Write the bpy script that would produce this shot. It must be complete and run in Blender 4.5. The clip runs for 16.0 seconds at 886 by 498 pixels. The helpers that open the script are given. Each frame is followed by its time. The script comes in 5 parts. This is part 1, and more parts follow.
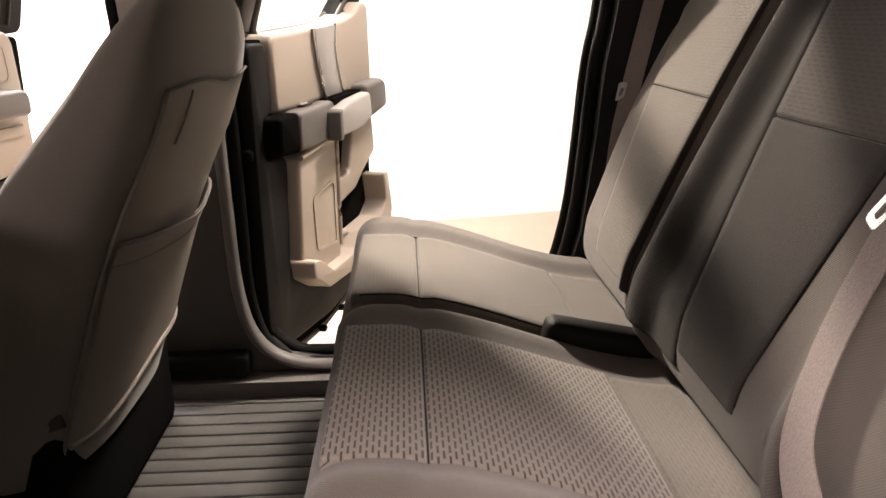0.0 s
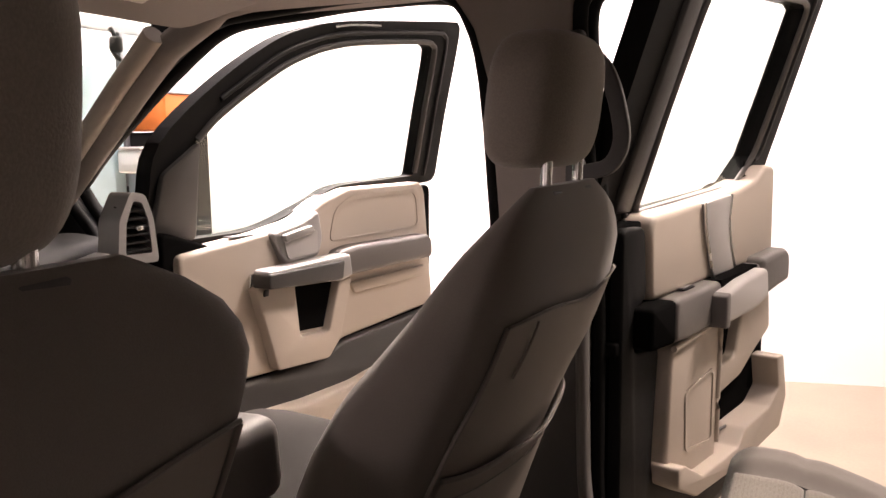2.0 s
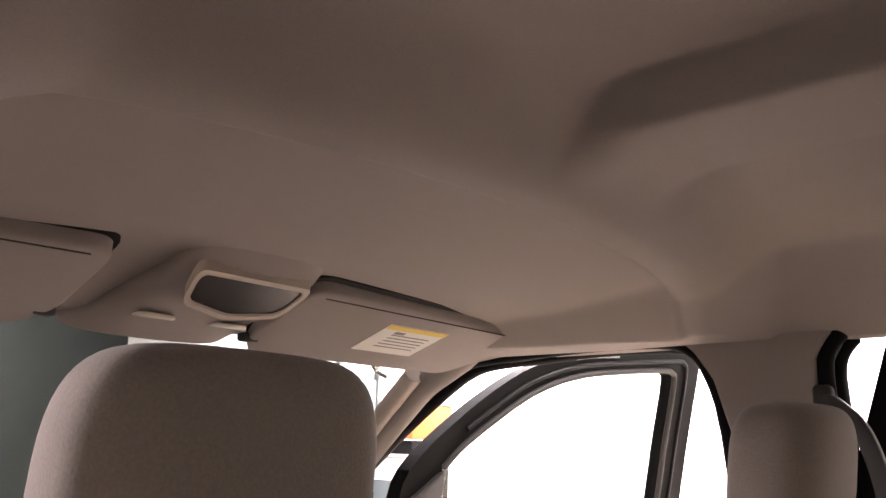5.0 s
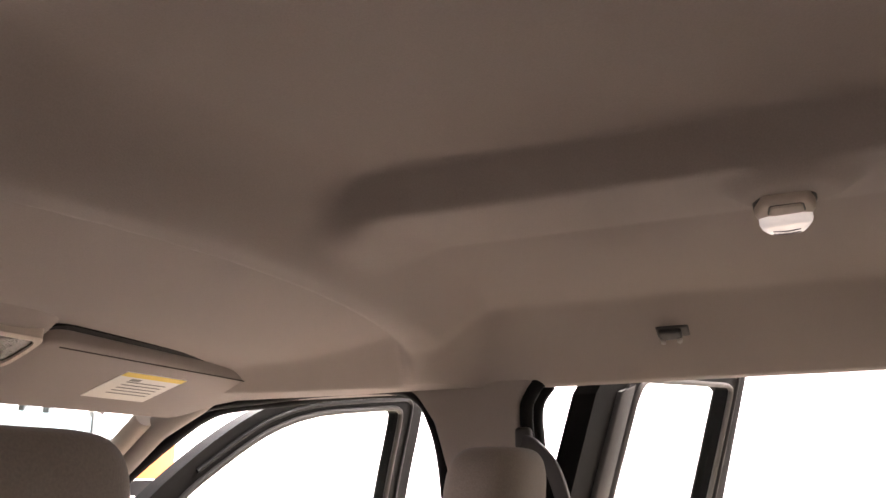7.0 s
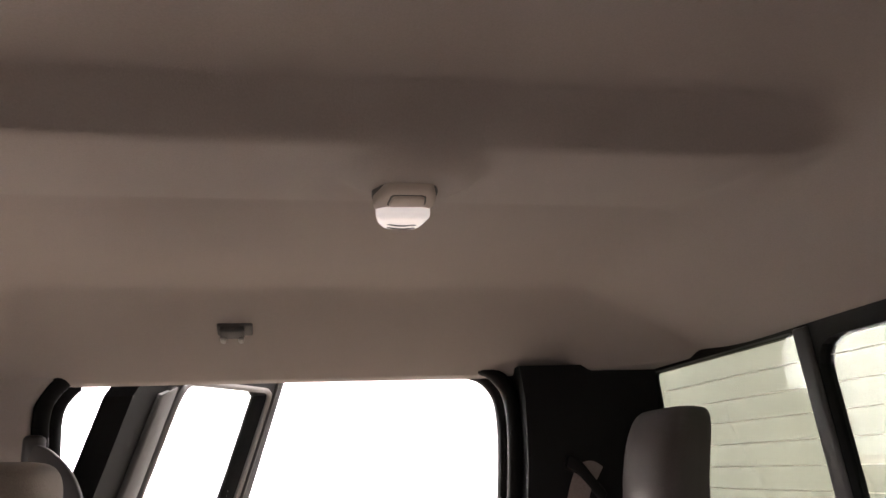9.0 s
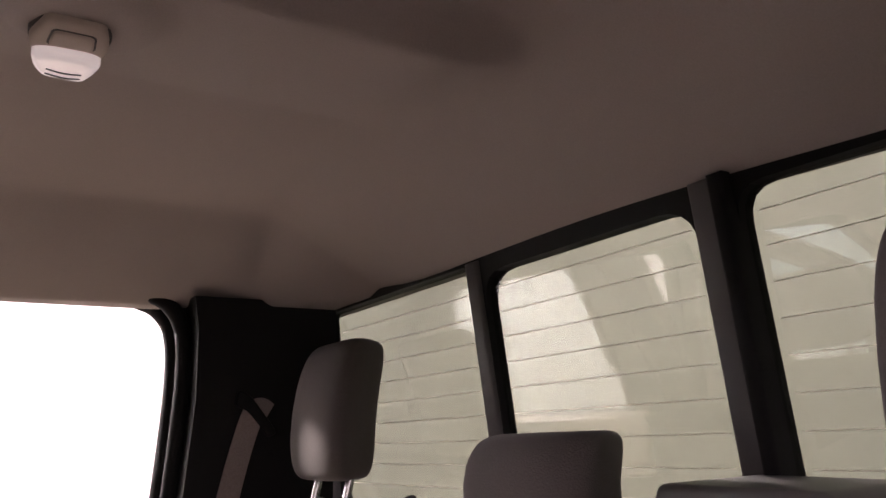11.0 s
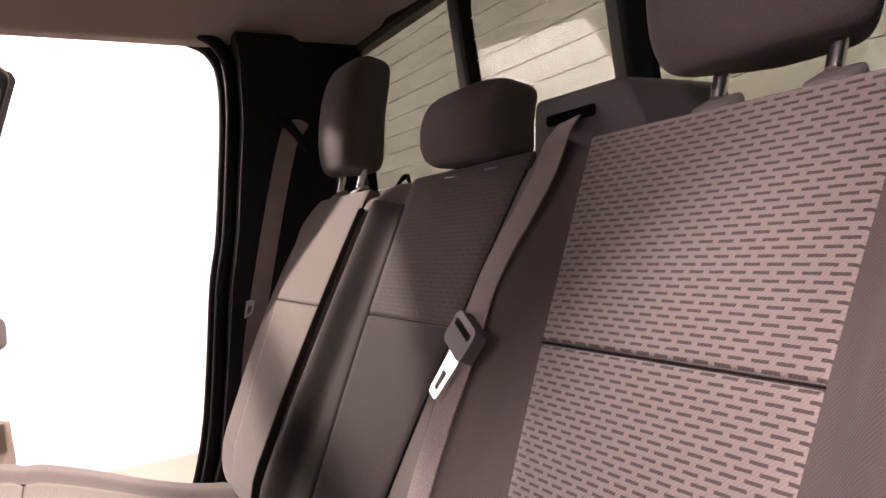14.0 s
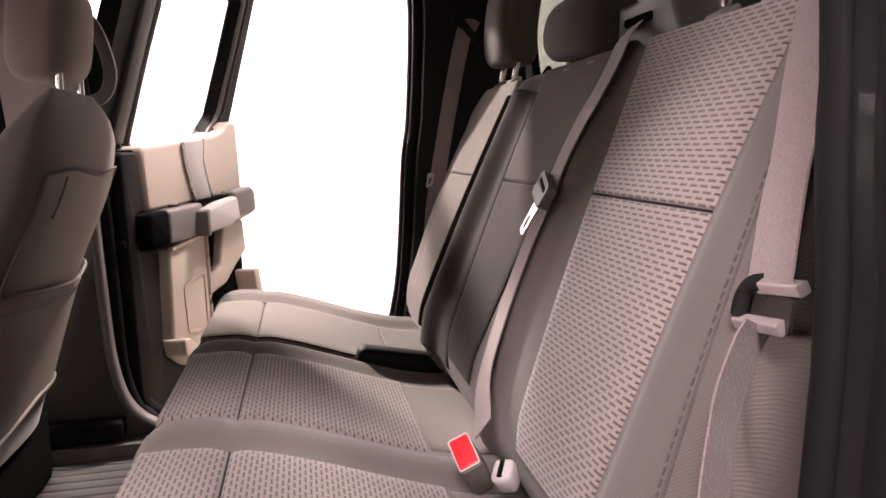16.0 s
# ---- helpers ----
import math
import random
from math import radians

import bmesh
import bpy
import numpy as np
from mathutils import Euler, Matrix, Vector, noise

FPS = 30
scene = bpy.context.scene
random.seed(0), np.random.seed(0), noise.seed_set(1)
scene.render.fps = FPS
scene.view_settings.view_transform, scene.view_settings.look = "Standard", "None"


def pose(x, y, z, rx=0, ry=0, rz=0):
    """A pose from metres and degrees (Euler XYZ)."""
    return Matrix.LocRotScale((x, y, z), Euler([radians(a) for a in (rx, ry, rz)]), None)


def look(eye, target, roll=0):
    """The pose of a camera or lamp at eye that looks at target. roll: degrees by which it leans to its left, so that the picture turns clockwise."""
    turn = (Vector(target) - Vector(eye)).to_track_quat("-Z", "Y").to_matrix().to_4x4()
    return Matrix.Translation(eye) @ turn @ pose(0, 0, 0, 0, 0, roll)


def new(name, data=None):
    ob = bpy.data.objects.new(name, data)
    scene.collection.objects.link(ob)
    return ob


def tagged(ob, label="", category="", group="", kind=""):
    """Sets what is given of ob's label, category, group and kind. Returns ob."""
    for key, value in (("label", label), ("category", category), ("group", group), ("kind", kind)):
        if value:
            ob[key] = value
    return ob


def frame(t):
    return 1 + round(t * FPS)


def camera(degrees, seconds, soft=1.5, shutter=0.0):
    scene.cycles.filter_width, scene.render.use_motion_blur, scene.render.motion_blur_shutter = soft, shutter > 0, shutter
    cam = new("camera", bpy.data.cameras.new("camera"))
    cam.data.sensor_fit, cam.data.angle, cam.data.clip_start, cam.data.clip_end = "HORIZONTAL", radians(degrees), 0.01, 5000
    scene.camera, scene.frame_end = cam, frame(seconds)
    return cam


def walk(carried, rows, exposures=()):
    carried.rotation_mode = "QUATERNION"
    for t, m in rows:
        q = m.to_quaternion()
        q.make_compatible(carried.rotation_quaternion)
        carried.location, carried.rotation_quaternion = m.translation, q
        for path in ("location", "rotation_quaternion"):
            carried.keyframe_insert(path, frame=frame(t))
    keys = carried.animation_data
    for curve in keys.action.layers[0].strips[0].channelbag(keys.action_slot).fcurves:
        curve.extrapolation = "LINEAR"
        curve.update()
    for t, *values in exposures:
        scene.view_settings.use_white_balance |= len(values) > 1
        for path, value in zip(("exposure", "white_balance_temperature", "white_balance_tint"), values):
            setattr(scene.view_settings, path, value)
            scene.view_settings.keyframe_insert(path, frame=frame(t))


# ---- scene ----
cam = camera(58.2, 16.0)
EXPOSURES = [(0.0, 0.65, 6950, 20), (1.5, 0.45, 6700, 20), (2.0, 0.2, 6950, 26), (2.5, -0.28, 7000, 26), (3.0, 0.05, 6500, 26), (3.5, 0.6, 6350, 26), (6.5, 1.45, 6500, 23), (9.0, 1.6, 6200, 20), (11.5, 1.05, 6450, 34), (12.0, 1.22, 6550, 35), (13.0, 1.3, 6900, 45), (13.5, 1.2, 6900, 40), (14.0, 0.72, 6800, 36), (14.5, 0.36, 6700, 30), (15.0, 0.38, 6650, 30), (16.0, 0.78, 6650, 32)]
PATH = [
    (0, (-0.046, -0.796, 1.441), (0.037, 1.123, 0.884), -1.0),
    (0.5, (-0.038, -0.721, 1.461), (-0.056, 1.201, 0.907), -0.8),
    (1, (-0.043, -0.671, 1.494), (-0.289, 1.237, 0.948), -0.6),
    (1.5, (-0.035, -0.633, 1.531), (-0.587, 1.231, 1.063), -0.6),
    (2, (-0.031, -0.603, 1.558), (-0.888, 1.185, 1.292), -0.6),
    (2.5, (-0.027, -0.617, 1.572), (-1.128, 1.052, 1.523), -0.3),
    (3, (-0.018, -0.627, 1.59), (-1.276, 0.925, 1.699), -0.1),
    (3.5, (-0.012, -0.627, 1.602), (-1.35, 0.84, 1.846), 0.1),
    (3.7, (-0.009, -0.632, 1.606), (-1.364, 0.809, 1.902), 0.1),
    (5.8, (0.029, -0.712, 1.637), (-1.167, 0.795, 2.181), 0.2),
    (6, (0.035, -0.726, 1.637), (-1.097, 0.83, 2.183), 0.1),
    (6.5, (0.04, -0.755, 1.642), (-0.911, 0.917, 2.191), -0.2),
    (7, (0.053, -0.761, 1.65), (-0.701, 1.008, 2.199), -0.5),
    (7.5, (0.055, -0.736, 1.669), (-0.477, 1.11, 2.224), -0.8),
    (8, (0.004, -0.684, 1.667), (-0.235, 1.226, 2.211), -1.6),
    (8.5, (-0.014, -0.646, 1.662), (0.07, 1.279, 2.199), -2.1),
    (9, (-0.018, -0.635, 1.664), (0.342, 1.259, 2.194), -2.4),
    (9.2, (-0.017, -0.633, 1.659), (0.435, 1.243, 2.185), -2.8),
    (11.3, (0.008, -0.589, 1.578), (1.139, 1.007, 1.996), -2.5),
    (11.5, (0.008, -0.591, 1.566), (1.177, 0.992, 1.92), -2.6),
    (12, (0.003, -0.601, 1.525), (1.229, 0.965, 1.738), -2.6),
    (12.5, (0.011, -0.618, 1.478), (1.254, 0.945, 1.586), -2.7),
    (13, (0.006, -0.684, 1.433), (1.244, 0.886, 1.469), -2.7),
    (13.5, (0.019, -0.776, 1.415), (1.131, 0.886, 1.414), -2.7),
    (14, (0.029, -0.842, 1.41), (0.903, 0.957, 1.397), -2.9),
    (14.5, (0.033, -0.906, 1.392), (0.685, 0.984, 1.349), -2.9),
    (15, (0.054, -0.965, 1.373), (0.582, 0.96, 1.241), -2.5),
    (15.5, (0.075, -1.048, 1.377), (0.521, 0.887, 1.146), -2.5),
    (16, (0.065, -1.153, 1.388), (0.399, 0.801, 1.125), -2.5),
]
walk(cam, [(t, look(eye, target, roll)) for t, eye, target, roll in PATH], EXPOSURES)

# ---- world, lights, exposure ----
world = bpy.data.worlds.new("studio_air")
scene.world = world
world.use_nodes = True
world.node_tree.nodes["Background"].inputs[0].default_value = (1.0, 0.96, 0.9, 1)
world.node_tree.nodes["Background"].inputs[1].default_value = 0.006


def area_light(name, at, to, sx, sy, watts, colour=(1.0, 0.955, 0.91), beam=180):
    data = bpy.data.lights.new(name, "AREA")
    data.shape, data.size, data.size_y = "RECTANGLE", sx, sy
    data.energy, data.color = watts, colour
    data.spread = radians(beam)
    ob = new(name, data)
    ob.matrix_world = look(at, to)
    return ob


# unseen lamps: far and near soft boxes follow shadow edges, the rest are added fill
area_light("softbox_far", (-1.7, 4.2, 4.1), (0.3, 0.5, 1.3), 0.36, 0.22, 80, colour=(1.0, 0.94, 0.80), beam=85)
# added fill, brightens the back of the passenger seat
area_light("fill_far_rear", (1.8, 2.9, 5.4), (-0.45, 0.45, 1.1), 1.2, 0.5, 20, colour=(1.0, 0.94, 0.82), beam=40)
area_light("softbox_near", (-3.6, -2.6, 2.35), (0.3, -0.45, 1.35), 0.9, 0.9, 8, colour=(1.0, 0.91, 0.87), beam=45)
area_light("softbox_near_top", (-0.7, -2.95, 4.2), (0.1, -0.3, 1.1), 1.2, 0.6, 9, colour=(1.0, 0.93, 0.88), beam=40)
# added fills for floor bounce, walls and both window views
area_light("fill_far_floor", (-2.3, 2.3, 5.0), (-2.1, 1.9, 0.0), 1.2, 0.6, 190, beam=50)
area_light("fill_far_wall", (-2.8, 2.7, 4.5), (-2.8, 4.9, 1.6), 6.6, 0.7, 430, beam=112)
area_light("fill_near_wall", (-1.4, -3.6, 4.5), (-1.4, -6.0, 1.2), 8.0, 0.7, 45)
area_light("fill_front_wall", (-5.0, 0.0, 4.3), (-7.5, 0.0, 1.2), 6.0, 1.5, 22)
area_light("fill_rear_wall", (1.2, 0.4, 4.7), (2.3, 0.2, 1.7), 3.0, 0.6, 34)


# ---- materials ----
def node_material(name):
    m = bpy.data.materials.new(name)
    m.use_nodes = True
    return m, m.node_tree.nodes, m.node_tree.links, m.node_tree.nodes["Principled BSDF"]


def surface(name, colour, rough, metal=0.0, stain=0.12, stain_size=6.0, grain=0.08, grain_size=400.0, bump=0.15, coords="Object", sheen=0.0, coat=0.0, shine=0.5):
    """Colour with broad stains and fine grain, uneven gloss and fine relief."""
    m, n, l, b = node_material(name)
    tc = n.new("ShaderNodeTexCoord")
    broad, fine = n.new("ShaderNodeTexNoise"), n.new("ShaderNodeTexNoise")
    for t, s, d in ((broad, stain_size, 4), (fine, grain_size, 2)):
        t.inputs["Scale"].default_value, t.inputs["Detail"].default_value = s, d
        l.new(tc.outputs[coords], t.inputs["Vector"])
    add = n.new("ShaderNodeMath")
    add.operation = "MULTIPLY_ADD"
    add.inputs[1].default_value, add.inputs[2].default_value = 2 * stain, 1 - stain
    l.new(broad.outputs["Fac"], add.inputs[0])
    add2 = n.new("ShaderNodeMath")
    add2.operation = "MULTIPLY_ADD"
    add2.inputs[1].default_value = 2 * grain
    l.new(fine.outputs["Fac"], add2.inputs[0])
    off = n.new("ShaderNodeMath")
    off.operation = "SUBTRACT"
    off.inputs[1].default_value = grain
    l.new(add.outputs[0], off.inputs[0])
    l.new(off.outputs[0], add2.inputs[2])
    mix = n.new("ShaderNodeVectorMath")
    mix.operation = "SCALE"
    mix.inputs[0].default_value = colour
    l.new(add2.outputs[0], mix.inputs["Scale"])
    l.new(mix.outputs[0], b.inputs["Base Color"])
    r = n.new("ShaderNodeMapRange")
    r.inputs["To Min"].default_value, r.inputs["To Max"].default_value = max(0.02, rough - 0.08), min(1, rough + 0.08)
    l.new(broad.outputs["Fac"], r.inputs["Value"])
    l.new(r.outputs[0], b.inputs["Roughness"])
    b.inputs["Metallic"].default_value = metal
    b.inputs["Sheen Weight"].default_value = sheen
    b.inputs["Coat Weight"].default_value = coat
    b.inputs["Specular IOR Level"].default_value = shine
    if bump:
        bp = n.new("ShaderNodeBump")
        bp.inputs["Strength"].default_value, bp.inputs["Distance"].default_value = bump, 0.001
        l.new(fine.outputs["Fac"], bp.inputs["Height"])
        l.new(bp.outputs[0], b.inputs["Normal"])
    return m


def woven(name, light, dark, pitch, row, gap, amount, sheen=0.25):
    """Seat cloth: a fine twill, and short dashes in offset rows across the seat (pitch, row and gap in metres)."""
    m, n, l, b = node_material(name)
    tc = n.new("ShaderNodeTexCoord")
    brick = n.new("ShaderNodeTexBrick")
    brick.offset, brick.squash = 0.5, 1.0
    for key, v in (("Scale", 1.0), ("Brick Width", pitch), ("Row Height", row), ("Mortar Size", gap), ("Mortar Smooth", 0.25), ("Bias", 0.0)):
        brick.inputs[key].default_value = v
    wob = n.new("ShaderNodeTexNoise")
    wob.inputs["Scale"].default_value = 260
    l.new(tc.outputs["UV"], wob.inputs["Vector"])
    squeeze = n.new("ShaderNodeVectorMath")
    squeeze.operation = "MULTIPLY"
    squeeze.inputs[1].default_value = (0.62, 1.0, 1.0)
    l.new(tc.outputs["UV"], squeeze.inputs[0])
    shift = n.new("ShaderNodeVectorMath")
    shift.operation = "MULTIPLY_ADD"
    shift.inputs[1].default_value = (0.0006, 0.0007, 0)
    l.new(wob.outputs["Color"], shift.inputs[0])
    l.new(squeeze.outputs[0], shift.inputs[2])
    l.new(shift.outputs[0], brick.inputs["Vector"])
    twill = n.new("ShaderNodeTexWave")
    twill.wave_type, twill.bands_direction = "BANDS", "DIAGONAL"
    twill.inputs["Scale"].default_value, twill.inputs["Distortion"].default_value = 190, 1.5
    l.new(tc.outputs["UV"], twill.inputs["Vector"])
    broad = n.new("ShaderNodeTexNoise")
    broad.inputs["Scale"].default_value = 7
    l.new(tc.outputs["Object"], broad.inputs["Vector"])
    inv = n.new("ShaderNodeMath")
    inv.operation = "MULTIPLY_ADD"
    inv.inputs[1].default_value, inv.inputs[2].default_value = -amount, amount
    l.new(brick.outputs["Fac"], inv.inputs[0])
    mix = n.new("ShaderNodeMix")
    mix.data_type = "RGBA"
    mix.inputs["A"].default_value, mix.inputs["B"].default_value = (*light, 1), (*dark, 1)
    l.new(inv.outputs[0], mix.inputs["Factor"])
    tone = n.new("ShaderNodeMath")
    tone.operation = "MULTIPLY_ADD"
    tone.inputs[1].default_value, tone.inputs[2].default_value = 0.22, 0.89
    l.new(broad.outputs["Fac"], tone.inputs[0])
    tone2 = n.new("ShaderNodeMath")
    tone2.operation = "MULTIPLY_ADD"
    tone2.inputs[1].default_value, tone2.inputs[2].default_value = 0.16, 0.9
    l.new(twill.outputs["Fac"], tone2.inputs[0])
    both = n.new("ShaderNodeMath")
    both.operation = "MULTIPLY"
    l.new(tone.outputs[0], both.inputs[0])
    l.new(tone2.outputs[0], both.inputs[1])
    sc = n.new("ShaderNodeVectorMath")
    sc.operation = "SCALE"
    l.new(mix.outputs["Result"], sc.inputs[0])
    l.new(both.outputs[0], sc.inputs["Scale"])
    l.new(sc.outputs[0], b.inputs["Base Color"])
    b.inputs["Roughness"].default_value = 0.9
    b.inputs["Sheen Weight"].default_value = sheen
    b.inputs["Specular IOR Level"].default_value = 0.2
    high = n.new("ShaderNodeMath")
    high.operation = "MULTIPLY_ADD"
    high.inputs[1].default_value = -1.6
    l.new(inv.outputs[0], high.inputs[0])
    l.new(twill.outputs["Fac"], high.inputs[2])
    bp = n.new("ShaderNodeBump")
    bp.inputs["Strength"].default_value, bp.inputs["Distance"].default_value = 0.24, 0.0012
    l.new(high.outputs[0], bp.inputs["Height"])
    l.new(bp.outputs[0], b.inputs["Normal"])
    return m


def pane_glass(name, tint, rough=0.0):
    """Thin clear glass: tinted light passes straight, gloss grows towards grazing."""
    m, n, l, b = node_material(name)
    out = n["Material Output"]
    clear, gloss, mixer, weight = n.new("ShaderNodeBsdfTransparent"), n.new("ShaderNodeBsdfGlossy"), n.new("ShaderNodeMixShader"), n.new("ShaderNodeLayerWeight")
    clear.inputs[0].default_value = (*tint, 1)
    gloss.inputs["Roughness"].default_value = rough
    weight.inputs[0].default_value = 0.5
    steep = n.new("ShaderNodeMath")
    steep.operation = "POWER"
    steep.inputs[1].default_value = 5.0
    amount = n.new("ShaderNodeMath")
    amount.operation = "MULTIPLY_ADD"
    amount.inputs[1].default_value, amount.inputs[2].default_value = 0.5, 0.07
    l.new(weight.outputs["Facing"], steep.inputs[0])
    l.new(steep.outputs[0], amount.inputs[0])
    l.new(amount.outputs[0], mixer.inputs[0])
    l.new(clear.outputs[0], mixer.inputs[1])
    l.new(gloss.outputs[0], mixer.inputs[2])
    l.new(mixer.outputs[0], out.inputs["Surface"])
    return m


CLOTH = woven("cloth_plain", (0.120, 0.102, 0.091), (0.092, 0.078, 0.070), 0.002, 0.0024, 0.0004, 0.3)
CLOTH_DASH = woven("cloth_dash", (0.225, 0.193, 0.171), (0.066, 0.055, 0.050), 0.01147, 0.0056, 0.0019, 1.0)
# same dash cloth, dimmed: weaker light on far panels goes into its colour
CLOTH_DASH_DIMMED = woven("cloth_dash_dimmed", (0.135, 0.118, 0.099), (0.10, 0.087, 0.073), 0.01147, 0.0056, 0.0019, 0.7)
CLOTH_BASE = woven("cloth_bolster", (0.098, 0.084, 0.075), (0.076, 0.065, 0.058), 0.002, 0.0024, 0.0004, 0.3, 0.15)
CLOTH_DARK = woven("cloth_darkest", (0.034, 0.030, 0.028), (0.027, 0.024, 0.022), 0.002, 0.0024, 0.0004, 0.3, 0.04)
# dash cloth darkened further, shade of the centre panel in its colour
CLOTH_DASH_SHADED = woven("cloth_dash_shaded", (0.056, 0.049, 0.044), (0.036, 0.032, 0.029), 0.01147, 0.0056, 0.0019, 0.7, 0.05)
CLOTH_BACK = surface("seat_back_cloth", (0.135, 0.115, 0.10), 0.92, stain=0.1, grain=0.12, grain_size=700, bump=0.3, sheen=0.2)
CLOTH_FRONT = surface("front_headrest_cloth", (0.21, 0.178, 0.152), 0.92, stain=0.1, grain=0.22, grain_size=420, bump=0.45, sheen=0.2)
# cushion cloth darkened as shade, since the far lamp overlights it
CLOTH_SHADE = surface("seat_cloth_shaded", (0.032, 0.028, 0.026), 0.92, stain=0.1, grain=0.15, grain_size=500, bump=0.3)
# the seat back's material again, lightened to put in light on its rear
CLOTH_BACK_LIT = surface("seat_back_cloth_lit", (0.20, 0.17, 0.146), 0.7, stain=0.1, grain=0.06, grain_size=500, bump=0.25)
HEADLINER = surface("headliner_felt", (0.31, 0.27, 0.25), 0.95, stain=0.08, stain_size=3, grain=0.1, grain_size=600, bump=0.25)
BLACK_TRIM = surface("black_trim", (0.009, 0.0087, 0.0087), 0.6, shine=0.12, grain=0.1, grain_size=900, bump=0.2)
RUBBER = surface("black_rubber", (0.008, 0.008, 0.008), 0.7, shine=0.08, bump=0.05)
GREY_TRIM = surface("charcoal_plastic", (0.06, 0.057, 0.055), 0.5, shine=0.35, grain=0.1, grain_size=900, bump=0.25)
STONE_TRIM = surface("stone_plastic", (0.5, 0.43, 0.365), 0.55, stain=0.05, grain=0.05, grain_size=800, bump=0.2)
ARM_GREY = surface("armrest_vinyl", (0.15, 0.138, 0.132), 0.5, shine=0.35, grain=0.1, grain_size=700, bump=0.3)
PALE_GREY = surface("pale_grey_plastic", (0.42, 0.40, 0.385), 0.42, grain=0.03, bump=0.05)
SILVER = surface("silver_paint", (0.33, 0.32, 0.31), 0.36, metal=0.5, grain=0.03, bump=0.03)
CHROME = surface("chrome", (0.8, 0.79, 0.78), 0.25, metal=1.0, stain=0.03, grain=0.0, bump=0.0)
MAT_RUBBER = surface("mat_rubber", (0.085, 0.081, 0.078), 0.48, stain=0.25, stain_size=9, grain=0.12, grain_size=500, bump=0.25)
BELT = surface("belt_webbing", (0.17, 0.134, 0.122), 0.75, grain=0.35, grain_size=420, bump=0.6, sheen=0.3)
PAINT = surface("dark_body_paint", (0.012, 0.012, 0.013), 0.45, shine=0.25, bump=0.02, coat=0.08)
WHITE_WALL = surface("studio_white", (0.86, 0.855, 0.84), 0.8, stain=0.02, grain=0.02, bump=0.05)
CONCRETE = surface("tan_concrete", (0.32, 0.265, 0.2), 0.38, stain=0.25, stain_size=2.2, grain=0.1, grain_size=60, bump=0.1)
REAR_WALL = surface("studio_beige", (0.25, 0.245, 0.215), 0.8, stain=0.2, stain_size=0.35, grain=0.03, bump=0.05)
MID_WALL = surface("studio_mid", (0.20, 0.23, 0.24), 0.8, stain=0.06, grain=0.03, bump=0.05)
DARK_CEILING = surface("studio_dark", (0.07, 0.068, 0.066), 0.85, stain=0.05, grain=0.03, bump=0.05)
GLASS = pane_glass("window_glass", (0.93, 0.97, 0.94))
GLASS_REAR = pane_glass("rear_glass", (0.72, 0.76, 0.70))
RED = surface("buckle_red", (0.75, 0.02, 0.025), 0.35, grain=0.02, bump=0.02)
PAPER = surface("label_paper", (0.75, 0.72, 0.66), 0.6, grain=0.03, bump=0.0)
YELLOW = surface("label_yellow", (0.75, 0.55, 0.1), 0.6, bump=0.0)
INK = surface("label_ink", (0.25, 0.24, 0.22), 0.7, bump=0.0)
LENS = surface("lamp_lens", (0.85, 0.8, 0.72), 0.2, grain=0.02, bump=0.02)
GLOW_LENS = surface("emissive_lens", (0.9, 0.85, 0.78), 0.25, grain=0.0, bump=0.0)
GLOW_LENS.node_tree.nodes["Principled BSDF"].inputs["Emission Color"].default_value = (1.0, 0.93, 0.82, 1)
GLOW_LENS.node_tree.nodes["Principled BSDF"].inputs["Emission Strength"].default_value = 0.16
# matt black for black parts and for shade put into hollows
BLACK_AND_SHADE = surface("black_and_hollow_shade", (0.007, 0.0068, 0.0068), 0.9, shine=0.0, bump=0.0)
DARK_LENS = surface("smoked_plastic", (0.035, 0.03, 0.026), 0.25, bump=0.02)
WIRE = surface("defroster_wire", (0.42, 0.39, 0.33), 0.6, bump=0.0)
ORANGE = surface("orange_enamel", (0.75, 0.2, 0.04), 0.45, bump=0.03)
PALE_BLUE = surface("pale_blue_enamel", (0.45, 0.62, 0.68), 0.4, bump=0.03)
BRIGHT_BAR = surface("bright_bar", (0.52, 0.46, 0.44), 0.3, metal=0.6, bump=0.02)
STEEL = surface("steel", (0.35, 0.36, 0.38), 0.4, metal=0.8, bump=0.05)


# ---- building helpers ----
def thing(name, base=(0, 0, 0), label="", category="", group="", kind=""):
    ob = new(name)
    ob.location = base
    ob.empty_display_size = 0.05
    return tagged(ob, label, category, group, kind)


def mesh_object(name, bm, material, smooth=True):
    bmesh.ops.recalc_face_normals(bm, faces=bm.faces)
    me = bpy.data.meshes.new(name)
    bm.to_mesh(me)
    bm.free()
    me.materials.append(material)
    if smooth:
        me.polygons.foreach_set("use_smooth", [True] * len(me.polygons))
        me.set_sharp_from_angle(angle=radians(46))
    return new(name, me)


def part(name, bm, material, parent, label="", smooth=True):
    """One mesh, built in world places, under a thing or a part."""
    ob = mesh_object(name, bm, material, smooth)
    ob.parent = parent
    if parent.type == "EMPTY":
        ob.matrix_parent_inverse = Matrix.Translation(-parent.location)
    return tagged(ob, label)


